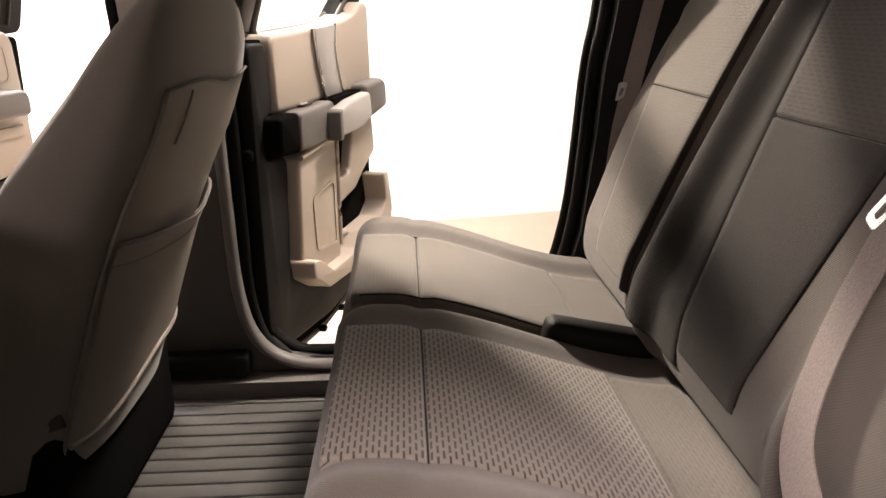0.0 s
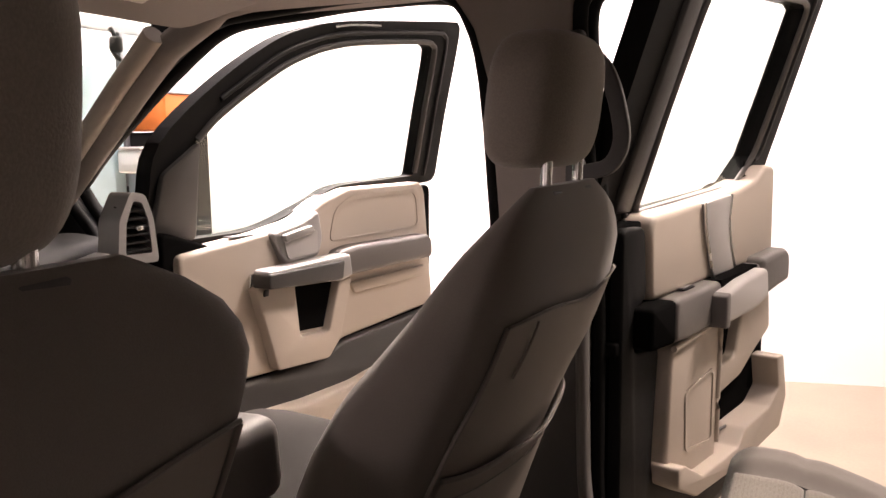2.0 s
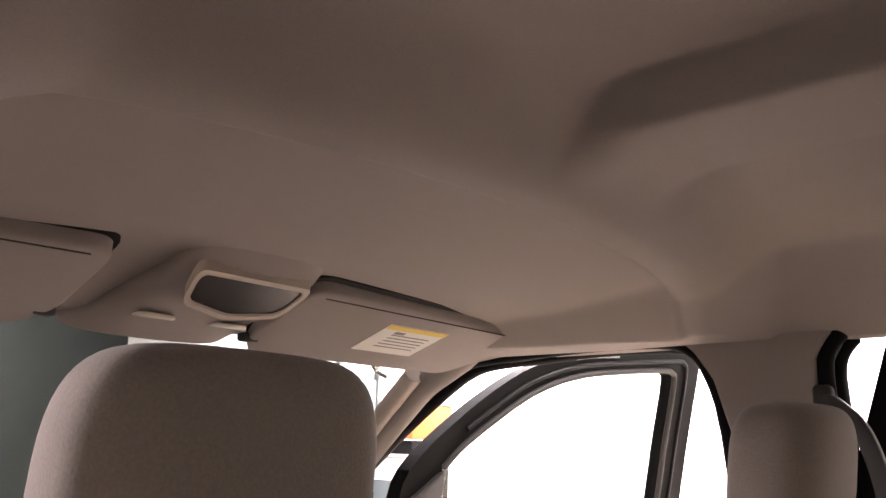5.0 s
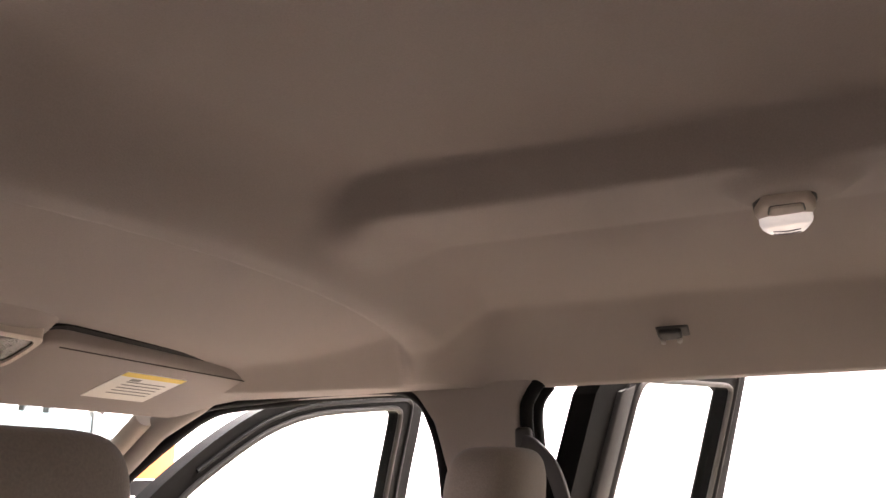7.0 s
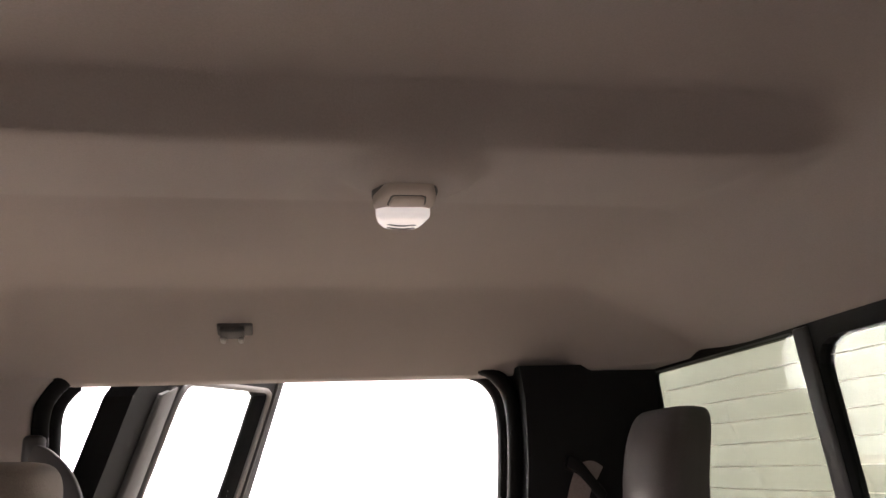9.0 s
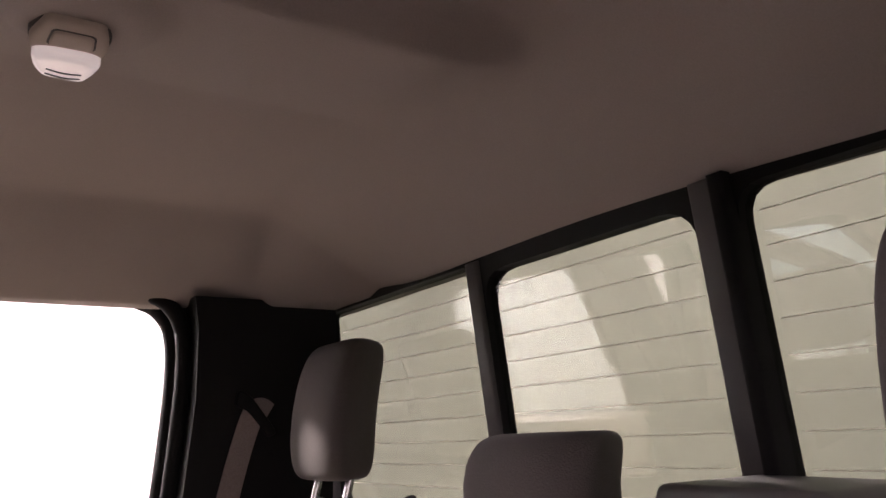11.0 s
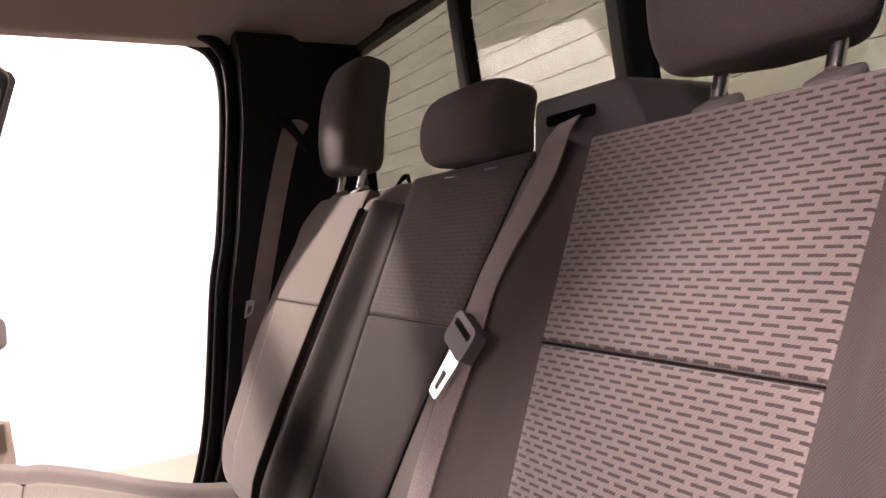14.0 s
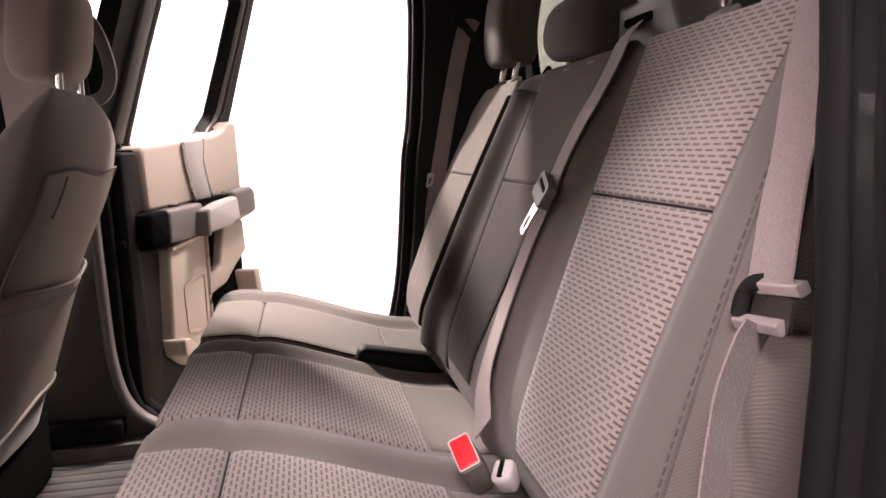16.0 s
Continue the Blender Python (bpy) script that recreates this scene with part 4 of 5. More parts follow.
def rear_seat(name, y0, y1, panels, cushion_spans, label, cloth=None, shoulder=None):
    seat = thing(name, (0.1, (y0 + y1) / 2, 0.70), label, "car seat", "rear seat row")
    lu = y1 - y0
    spans = [(min(a, c), max(b, d)) for a, b, c, d, *_ in panels]

    def hb(u, v):
        d = outside(y0 + u, spans)
        return 0.024 * smoothstep(0.0, 0.055, d) - 0.02 * smoothstep(0.1, 0.0, v) + 0.006 * math.sin(math.pi * min(1, v / LV))
    corner = lambda v: edge_drop(LV - v, 0.085)
    back = part("backrest", pad(back_pad(y0), lu, LV, hb, 0.05, 0.10, 60, 30, left=corner, right=lambda v: lu - (shoulder or corner)(v)), cloth or CLOTH, seat, "taupe cloth backrest")
    for a0, b0, a1, b1, mat_up, mat_low in panels:
        lo, hi = lin(a0, a1), lin(b0, b1)
        if shoulder:
            hi = lambda v, top=lin(b0, b1): min(top(v), y1 - shoulder(v) - 0.022)
        patch("back_panel", back_pad(y0), hb, lo, hi, SEAM + 0.001, LV - 0.014, y0, mat_up, back, "woven upper seat panel")
        patch("back_panel", back_pad(y0), hb, lo, hi, 0.05, SEAM - 0.001, y0, mat_low, back, "woven lower seat panel")
        for side in (lo, hi) if mat_up is not CLOTH_DASH else ():
            stitch("border_seam", [back_pad(y0)(side(v) - y0, v, hb(side(v) - y0, v) + 0.0005) for v in (0.06 + 0.0236 * k for k in range(21))], back, 0.0013)
        stitch("seam", [back_pad(y0)(lo(SEAM) - y0 + (hi(SEAM) - lo(SEAM)) * k / 12, SEAM, hb(lo(SEAM) - y0, SEAM) + 0.001) for k in range(13)], back)

    c0, c1, cpanels = cushion_spans
    cl, cspans = c1 - c0, [(p[0], p[1]) for p in cpanels]

    def hc(u, v):
        d = outside(c0 + u, cspans)
        return -0.095 * smoothstep(0.06, 0.46, v) - 0.05 * smoothstep(0.44, 0.52, v) + 0.012 * smoothstep(0, 0.05, d) - 0.004 * math.exp(-(((v - 0.115) / 0.012) ** 2))
    cushion = part("cushion", pad(seat_pad(c0), cl, 0.53, hc, 0.05, 0.17, 60, 34), CLOTH, seat, "taupe cloth seat cushion")
    for a, b, material in cpanels:
        flat_ = lambda w: (lambda v: w)
        patch("front_panel", seat_pad(c0), hc, flat_(a), flat_(b), 0.018, 0.114, c0, material, cushion, "woven front cushion panel")
        patch("seat_panel", seat_pad(c0), hc, flat_(a), flat_(b), 0.116, 0.355, c0, material, cushion, "woven cushion panel")
        patch("rear_panel", seat_pad(c0), hc, flat_(a + 0.01), flat_(b - 0.01), 0.357, 0.47, c0, CLOTH_DASH_DIMMED, cushion)
        for y in (a, b) if material is not CLOTH_DASH else ():
            stitch("border_seam", [seat_pad(c0)(y - c0, v, hc(y - c0, v) + 0.0005) for v in (0.03 + 0.018 * k for k in range(19))], cushion, 0.0013)
        stitch("seam", [seat_pad(c0)(a - c0 + (b - a) * k / 12, 0.115, hc(a - c0, 0.115) + 0.001) for k in range(13)], cushion)
    part("seat_base", box((0.36, cl - 0.04, 0.19), pose(0.07, (c0 + c1) / 2, 0.80), 0.02), BLACK_TRIM, seat, "black seat base")
    return seat, back, hb


def shoulder(v):
    """The outboard seat is widest at half height and rounds off towards its top."""
    return 0.016 + 0.05 * smoothstep(0.36, 0.0, v) + edge_drop(LV - v, 0.165)


forty, forty_back, hb40 = rear_seat("outboard_bench", 0.285, 0.738, [(0.355, 0.510, 0.345, 0.690, CLOTH_DASH_DIMMED, CLOTH_DASH_DIMMED)], (0.25, 0.735, [(0.275, 0.60, CLOTH_DASH_DIMMED)]), "single taupe cloth rear seat by the open door", shoulder=shoulder)
sixty, sixty_back, hb60 = rear_seat("rear_bench", -0.715, 0.270, [(-0.545, -0.335, -0.550, -0.235, CLOTH_DASH, CLOTH_DASH), (-0.065, 0.090, -0.140, 0.172, CLOTH_DASH_SHADED, CLOTH_DARK)], (-0.745, 0.243, [(-0.60, -0.275, CLOTH_DASH), (-0.165, 0.155, CLOTH_DASH)]), "two-place taupe cloth rear bench with dashed panels", CLOTH_BASE)
stitch("seam", [back_pad(0.285)(0.060 + 0.235 * k / 12, 0.183, 0.0042) for k in range(13)], forty_back, 0.0010)
headrest(forty, 0.508, 0.482, 1.540, 1.735, 0.09, 0.048, 0.05, 1.512)
headrest(sixty, 0.510, -0.431, 1.533, 1.727, 0.112, 0.06, 0.055, 1.512)
headrest(sixty, 0.500, -0.003, 1.504, 1.594, 0.092, 0.05, 0.058, 1.500)
# patches darker than the backrests cover the two facing bolsters
patch("dark_bolster", back_pad(0.285), hb40, lin(0.300, 0.312), lin(0.351, 0.341), 0.05, LV - 0.055, 0.285, CLOTH_DARK, forty_back, "side bolster patch darker than the backrest", 0.0025)
patch("dark_bolster", back_pad(-0.715), hb60, lin(0.094, 0.176), lin(0.250, 0.232), 0.03, LV - 0.052, -0.715, CLOTH_DARK, sixty_back, "side bolster patch darker than the backrest", 0.0025)
OUTER = lin(-0.694, -0.622)
part("outer_seam", sweep([back_pad(-0.715)(OUTER(v) + 0.715, v, hb60(OUTER(v) + 0.715, v) - edge_drop(OUTER(v) + 0.715, 0.05) - 0.001) for v in (0.06 + 0.012 * i for i in range(40))], circle(0.0022, 6)), CLOTH_HEAD, sixty_back, "sewn bolster seam")
for i in range(52):
    v = 0.08 + 0.009 * i
    u = OUTER(v) + 0.715 + 0.006
    part("stitch", sweep([back_pad(-0.715)(u, v + d, hb60(u, v) - edge_drop(u, 0.05) + 0.0006) for d in (0.0, 0.0055)], circle(0.0012, 5)), CLOTH_HEAD, sixty_back)
part("hinge_cover", box((0.16, 0.05, 0.05), pose(0.215, 0.235, 1.0, 0, 12, 0), 0.015), BLACK_TRIM, forty, "black hinge cover between the cushions")
part("belt_housing", prism(rounded([(-0.130, 1.47), (-0.138, 1.553), (-0.285, 1.551), (-0.325, 1.47)], 0.012), lambda p, q, h: Vector((0.60 - h, p, q)), 0.0, 0.115, 0.012, 3), GREY_TRIM, sixty, "grey housing of the centre belt")
# slot not cut, its shade is a black block
part("belt_slot", box((0.01, 0.078, 0.011), pose(0.4855, -0.203, 1.528), 0.003), BLACK_AND_SHADE, sixty, "belt slot, its shade a black block")
part("child_tether", sweep(smooth_path([(0.518, 0.328, 1.50), (0.53, 0.322, 1.517), (0.533, 0.308, 1.518), (0.53, 0.298, 1.50)]), flat_profile(0.008, 0.003), up=(1, 0, 0)), BLACK_AND_SHADE, forty, "black tether loop")


# ---- belts ----
def strap(name, points, width, parent, up):
    return part(name, sweep(smooth_path(points, 8), flat_profile(width, 0.0016), up=up), BELT, parent, "taupe belt webbing")


belt = thing("seat_belt", (0.34, -0.19, 1.2), "taupe centre seat belt hanging over the bench", "seat belt", "rear seat belts")
strap("webbing", [(0.486, -0.203, 1.527), (0.462, -0.210, 1.505), (0.446, -0.213, 1.475), (0.426, -0.204, 1.436), (0.412, -0.194, 1.410), (0.396, -0.184, 1.376), (0.382, -0.184, 1.348), (0.368, -0.190, 1.320), (0.350, -0.191, 1.283), (0.334, -0.190, 1.248), (0.300, -0.196, 1.170), (0.268, -0.224, 1.10), (0.25, -0.29, 1.06)], 0.039, belt, (-0.9, 0, 0.42))
gm = Matrix.Translation((0.366, -0.198, 1.320)) @ pose(0, 0, 0, 0, 25, 0) @ pose(0, 0, 0, 24, 0, 0) @ Matrix.Scale(0.88, 4)
part("tongue_grip", ring_prism(rounded([(-0.030, -0.018), (0.030, -0.018), (0.030, 0.020), (-0.030, 0.020)], 0.010), rounded([(-0.023, 0.004), (0.023, 0.004), (0.023, 0.012), (-0.023, 0.012)], 0.003), lambda p, q, h: gm @ Vector((-h, p, q)), 0.002, 0.016), GREY_TRIM, belt, "dark plastic grip")
tm = Matrix.Translation((0.350, -0.185, 1.287)) @ pose(0, 0, 0, 0, 25, 0) @ pose(0, 0, 0, 24, 0, 0) @ Matrix.Scale(0.78, 4)
part("tongue", ring_prism(rounded([(-0.013, -0.03), (0.013, -0.03), (0.017, 0.032), (-0.017, 0.032)], 0.007), rounded([(-0.005, -0.02), (0.005, -0.02), (0.006, 0.004), (-0.006, 0.004)], 0.003), lambda p, q, h: tm @ Vector((-h, p, q)), 0.008, 0.011), CHROME, belt, "chrome latch tongue", smooth=False)

buckle = thing("belt_buckle", (0.213, -0.37, 1.0), "red-buttoned belt buckle between the cushions", "buckle")


def facing(at, normal, spin):
    """A place whose z axis points along the normal."""
    return Matrix.Translation(at) @ Vector(normal).to_track_quat("Z", "Y").to_matrix().to_4x4() @ pose(0, 0, 0, 0, 0, spin)


km = facing((0.224, -0.306, 1.040), (-0.40, -0.52, 0.75), 40) @ Matrix.Scale(1.25, 4)
part("casing", box((0.021, 0.036, 0.05), km @ pose(0, 0, -0.024), 0.005), ARM_GREY, buckle, "grey buckle casing")
part("button_rim", ring_prism(rounded([(-0.0105, -0.018), (0.0105, -0.018), (0.0105, 0.018), (-0.0105, 0.018)], 0.004), rounded([(-0.0093, -0.0165), (0.0093, -0.0165), (0.0093, 0.0165), (-0.0093, 0.0165)], 0.003), lambda p, q, h: km @ Vector((p, q, h)), -0.002, 0.0025), PALE_GREY, buckle, "pale rim of the button")
part("button", box((0.0186, 0.033, 0.006), km @ pose(0, 0, 0.0), 0.002), RED, buckle, "red release button")
buckle = thing("belt_buckle", (0.262, -0.33, 1.0), "small pale grey belt buckle tucked in the seat gap", "buckle")
km = facing((0.262, -0.322, 1.024), (-0.5, -0.35, 0.8), 20)
part("casing", box((0.026, 0.030, 0.03), km @ pose(0, 0, -0.015), 0.007), PALE_GREY, buckle, "pale grey buckle casing")
# thin black block gives the slot its shade
part("slot", box((0.006, 0.022, 0.003), km @ pose(0, 0, 0.0), 0.001), BLACK_AND_SHADE, buckle, "tongue slot, its shade a black block")

belt = thing("seat_belt", (0.42, 0.75, 1.2), "taupe shoulder belt on the far rear pillar", "seat belt", "rear seat belts")
strap("webbing", [(0.475, 0.668, 1.640), (0.460, 0.667, 1.648), (0.446, 0.668, 1.632), (0.428, 0.687, 1.553), (0.402, 0.698, 1.43), (0.379, 0.708, 1.312), (0.36, 0.712, 1.20), (0.35, 0.718, 1.05)], 0.036, belt, (0, -1, 0))
part("guide_loop", prism(rounded([(0.418, 1.655), (0.424, 1.68), (0.445, 1.668), (0.488, 1.612), (0.478, 1.602), (0.44, 1.645)], 0.008), lambda x, z, h: Vector((x, 0.672 - h, z)), -0.02, 0.012, 0.004), BLACK_TRIM, belt, "black guide loop")
part("tongue", ring_prism(rounded([(0.348, 1.285), (0.364, 1.293), (0.370, 1.32), (0.354, 1.32)], 0.004), rounded([(0.353, 1.292), (0.361, 1.297), (0.365, 1.31), (0.357, 1.31)], 0.003), lambda x, z, h: Vector((x, 0.704 - h, z)), 0, 0.003), STEEL, belt, "chrome latch tongue", smooth=False)

belt = thing("seat_belt", (0.36, -0.72, 1.2), "taupe shoulder belt beside the bench", "seat belt", "rear seat belts")
strap("webbing", [(0.53, -0.60, 1.62), (0.452, -0.618, 1.52), (0.420, -0.638, 1.457), (0.386, -0.672, 1.384), (0.370, -0.684, 1.348), (0.350, -0.703, 1.302), (0.347, -0.706, 1.292)], 0.048, belt, (-0.9, 0.1, 0.42))
strap("webbing", [(0.342, -0.704, 1.266), (0.333, -0.703, 1.250), (0.314, -0.712, 1.215), (0.294, -0.735, 1.17), (0.26, -0.775, 1.05), (0.24, -0.79, 0.9)], 0.034, belt, (-0.35, 0.9, 0.2))
for (y0, x0, z0), (y1, x1, z1) in (((-0.698, 0.346, 1.290), (-0.736, 0.350, 1.294)), ((-0.680, 0.341, 1.264), (-0.724, 0.345, 1.268))):
    part("tongue_bar", sweep([(x0, y0, z0), (x1, y1, z1)], rounded([(-0.0045, -0.0042), (0.0045, -0.0042), (0.0045, 0.0042), (-0.0045, 0.0042)], 0.002), up=(-0.4, 0, 0.9)), BRIGHT_BAR, belt, "bright metal bar of the belt tongue")
part("tongue_plate", prism(rounded([(-0.708, 0.010), (-0.750, 0.010), (-0.744, -0.014), (-0.704, -0.014)], 0.004), lambda p, q, h: Vector((0.349 - h, p + 0.018, 1.277 + q)), 0.0, 0.003), DARK_LENS, belt, "dark plate of the belt tongue")
part("tongue_cap", sweep(smooth_path([(0.347, -0.700, 1.292), (0.345, -0.688, 1.288), (0.343, -0.682, 1.278), (0.342, -0.680, 1.268)], 4), circle(0.0065, 12, 0.006), up=(-0.9, 0, 0.4)), BLACK_TRIM, belt, "black plastic end of the belt tongue")

# ---- front seats ----
def table(z, rows):
    """Straight lines between rows of (z, value)."""
    for (a, u), (b, v) in zip(rows, rows[1:]):
        if z <= b:
            return u + (v - u) * (max(z, a) - a) / (b - a)
    return rows[-1][1]


def seat_rear(z):
    return table(z, [(0.86, -0.49), (0.95, -0.46), (1.05, -0.428), (1.14, -0.398), (1.22, -0.362), (1.29, -0.328), (1.36, -0.305), (1.42, -0.298), (1.47, -0.305), (1.505, -0.322)])


def seat_front(z):
    return table(z, [(0.86, -0.75), (1.0, -0.70), (1.08, -0.655), (1.18, -0.61), (1.25, -0.565), (1.322, -0.497), (1.378, -0.444), (1.44, -0.390), (1.47, -0.363), (1.505, -0.338)])


def seat_half(z):
    return 0.262 * (1 - 0.50 * (max(0.0, z - 1.39) / 0.115) ** 2.4)


def front_seat(shift, cy, head0, head1, head_half):
    seat = thing("front_seat", (-0.55 + shift, cy, 0.70), "dark cloth front seat with a map pocket on its back", "car seat", "front seats")
    rings = []
    for i in range(30):
        z = 0.86 + 0.645 * i / 29
        xr, xf = seat_rear(z), seat_front(z)
        half = seat_half(z)
        rings.append(super_ring(((xr + xf) / 2 + shift, cy, z), (1, 0, 0), (0, 1, 0), (xr - xf) / 2, half, 3.0, 64))
    back = part("backrest", loft(rings), CLOTH_BACK, seat, "dark cloth seat back")

    def rear_place(p, q, h):
        a, mid = (seat_rear(q) - seat_front(q)) / 2, (seat_rear(q) + seat_front(q)) / 2
        k = min(0.985, abs(p) / seat_half(q))
        return Vector((mid + (a + h) * (1 - k**3) ** (1 / 3) + shift, cy + p * (1 + h * k * k / 0.25), q))
    def panel(q0, q1, lo, hi, lift, nq=14, np_=20):
        out = bmesh.new()
        rows = []
        for i in range(nq + 1):
            k = i / nq
            rows.append([out.verts.new(rear_place(lo(k) + (hi(k) - lo(k)) * j / np_, q0(j / np_) + (q1(j / np_) - q0(j / np_)) * k, lift(j / np_, k))) for j in range(np_ + 1)])
        for a, b in zip(rows, rows[1:]):
            for j in range(np_):
                out.faces.new((a[j], a[j + 1], b[j + 1], b[j]))
        return out
    low, high = (lambda j: 0.905 + 0.045 * smoothstep(0.0, 0.6, j)), (lambda j: 1.364 + 0.006 * math.sin(9 * j))
    # lighter copy of the seat back stands for its lit rear face
    part("back_panel", panel(low, high, lambda k: -0.222, lambda k: 0.222, lambda j, k: 0.002), CLOTH_BACK_LIT, back, "taupe back panel, light on it put into its tone")
    hem = lambda j: 1.180 - 0.014 * math.sin(math.pi * j)
    bulge = lambda j, k: 0.007 + 0.012 * k * math.sin(math.pi * j) + 0.0022 * k * math.sin(13 * j + 1.0)
    part("map_pocket", panel(low, hem, lambda k: -0.218, lambda k: 0.218, bulge), CLOTH_BACK_LIT, back, "slack taupe map pocket")
    part("pocket_hem", sweep([rear_place(-0.218 + 0.436 * j / 20, hem(j / 20), bulge(j / 20, 1.0)) for j in range(21)], circle(0.0035, 8)), CLOTH_BACK, back, "sewn pocket hem")
    part("pocket_hem", sweep([rear_place(-0.218 + 0.436 * j / 20, hem(j / 20) - 0.028, bulge(j / 20, 0.9) + 0.0005) for j in range(21)], circle(0.0014, 6)), CLOTH_BACK, back)
    for s in (-1, 1):
        part("side_seam", sweep([rear_place(s * (0.223 + 0.003 * math.sin(math.pi * k / 16)), 0.885 + 0.479 * k / 16, 0.005) for k in range(17)], circle(0.003, 8)), CLOTH_BACK, back, "sewn side seam")
    part("cross_seam", sweep([rear_place(-0.222 + 0.444 * j / 20, 1.364 + 0.006 * math.sin(9 * j / 20), 0.005) for j in range(21)], circle(0.0022, 6)), CLOTH_BACK, back, "sewn cross seam")
    part("dart_seam", sweep([rear_place(-0.165 - 0.014 * (k / 8) ** 2, 1.361 - 0.065 * k / 8, 0.0045) for k in range(9)], circle(0.0016, 6)), CLOTH_BACK, back)
    part("edge_piping", sweep([rear_place(-0.218 + 0.436 * j / 12, low(j / 12), 0.007) for j in range(13)], circle(0.005, 8)), CLOTH_BACK_LIT, back, "piped lower edge of the pocket")
    cush = []
    for t in [i / 10 for i in range(11)]:
        x = -1.06 + 0.56 * t
        k = math.sqrt(max(0.05, 1 - (2 * t - 1) ** 6))
        cush.append(super_ring((x + shift, cy, 0.99 - 0.04 * t), (0, 1, 0), (0, 0, 1), 0.26 * (0.9 + 0.1 * k), 0.085 * k, 3.5, 32))
    # missing shade on the cushion is put into this darker cloth
    part("cushion", loft(cush), CLOTH_SHADE, seat, "seat cushion, shade darkened into its cloth")
    part("seat_track", box((0.47, 0.50, 0.24), pose(-0.74 + shift, cy, 0.82), 0.03), BLACK_AND_SHADE, seat, "black seat track cover")
    rings = []
    for i in range(27):
        a = math.pi * i / 26
        t = 0.5 - 0.5 * math.copysign(abs(math.cos(a)) ** 0.6, math.cos(a))
        k = max(0.02, math.sin(a)) ** 0.55
        z = head0 + (head1 - head0) * t
        rings.append(super_ring((-0.366 + 0.02 * t + shift, cy, z), (1, 0, 0), (0, 1, 0), 0.06 * (0.2 + 0.8 * k), head_half * (0.34 + 0.66 * k), 2.8, 44))
    head = part("headrest", loft(rings), CLOTH_FRONT, seat, "dark cloth headrest")
    for s in (-1, 1):
        part("headrest_post", sweep([(-0.335 + shift, cy + s * 0.067, 1.47), (-0.332 + shift, cy + s * 0.067, 1.56)], circle(0.0075, 10), up=(0, 1, 0)), CHROME, head, "chrome headrest post")
        part("post_guide", box((0.035, 0.04, 0.016), pose(-0.335 + shift, cy + s * 0.067, 1.492), 0.005), GREY_TRIM, head, "plastic post guide")
    return seat


front_seat(0.0, 0.385, 1.525, 1.69, 0.114)
driver = front_seat(-0.10, -0.383, 1.505, 1.70, 0.113)
driver.location += Vector((0, 0.010, -0.015))

for y in (-0.60, -0.20):
    part("seat_rail", box((0.42, 0.03, 0.035), pose(-0.66, y, 0.735), 0.006), STEEL, driver, "steel seat rail")
    part("rail_bolt", sweep([(-0.485, y, 0.735), (-0.455, y, 0.735)], circle(0.011, 10)), CHROME, driver, "bright rail bolt")
# centre seat with its folded armrest
centre = thing("centre_armrest", (-0.75, 0, 0.70), "grey folded centre armrest between the front seats", "armrest")
part("armrest_body", box((0.44, 0.24, 0.10), pose(-0.80, 0.0, 1.19, 0, -3, 0), 0.025, 4), ARM_GREY, centre, "grey padded armrest")
part("armrest_base", prism(rounded([(-1.0, 0.70), (-0.68, 0.70), (-0.60, 1.0), (-0.595, 1.145), (-1.0, 1.145)], 0.04, 5), lambda p, q, h: Vector((p, h, q)), -0.115, 0.115, 0.012), CLOTH_BACK, centre, "taupe cloth back of the centre seat")

# ---- floor mat ----
mat = thing("floor_mat", (-0.3, 0, 0.69), "black ribbed rubber mat on the rear floor", "floor mat")
part("mat_base", box((0.62, 1.50, 0.006), pose(-0.40, 0, 0.694)), MAT_RUBBER, mat, smooth=False)
rib = None
for k in range(37):
    y = -0.735 + 0.0408 * k
    if rib is None:
        rib = part("rib", box((0.60, 0.0365, 0.007), pose(-0.40, 0, 0.7), 0.0025, 2), MAT_RUBBER, mat)
        rib.location.y = y
    else:
        ob = new("rib", rib.data)
        ob.parent, ob.matrix_parent_inverse = mat, rib.matrix_parent_inverse
        ob.location.y = y

# ---- roof fittings ----
lamp = thing("dome_lamp", (0.07, 0, 1.90), "small white dome lamp on the headliner", "ceiling lamp")
LX, LY, LZ = 0.070, -0.006, 1.887
def lamp_place(p, q, h):
    """p along the cab, q towards the passenger doors, h down from the lamp's seat, which tips a little."""
    return Vector((LX + p, LY + q, LZ - h - 0.07 * q))


LAMP = rounded([(-0.017, -0.030), (0.020, -0.030), (0.027, -0.004), (0.018, 0.036), (-0.016, 0.036), (-0.027, 0.004)], 0.007)
part("seat_ring", prism([(1.05 * p + 0.0004, 1.05 * q) for p, q in LAMP], lamp_place, -0.012, 0.001, 0.001), GREY_TRIM, lamp, "dark gap round the lamp")
part("bezel", prism(LAMP, lamp_place, -0.012, 0.010, 0.004, 3), STONE_TRIM, lamp, "pale stone lamp bezel")
part("switch_plate", prism(rounded([(-0.012, -0.022), (0.014, -0.022), (0.016, -0.004), (-0.014, -0.002)], 0.004), lamp_place, 0.008, 0.0125, 0.0015), STONE_TRIM, lamp, "rocker plate of the lamp")
part("switch_gap", ring_prism(rounded([(-0.0135, -0.0235), (0.0155, -0.0235), (0.0175, -0.0025), (-0.0155, -0.0005)], 0.005), rounded([(-0.012, -0.022), (0.014, -0.022), (0.016, -0.004), (-0.014, -0.002)], 0.004), lamp_place, 0.0095, 0.0103), GREY_TRIM, lamp, "thin dark gap round the rocker")
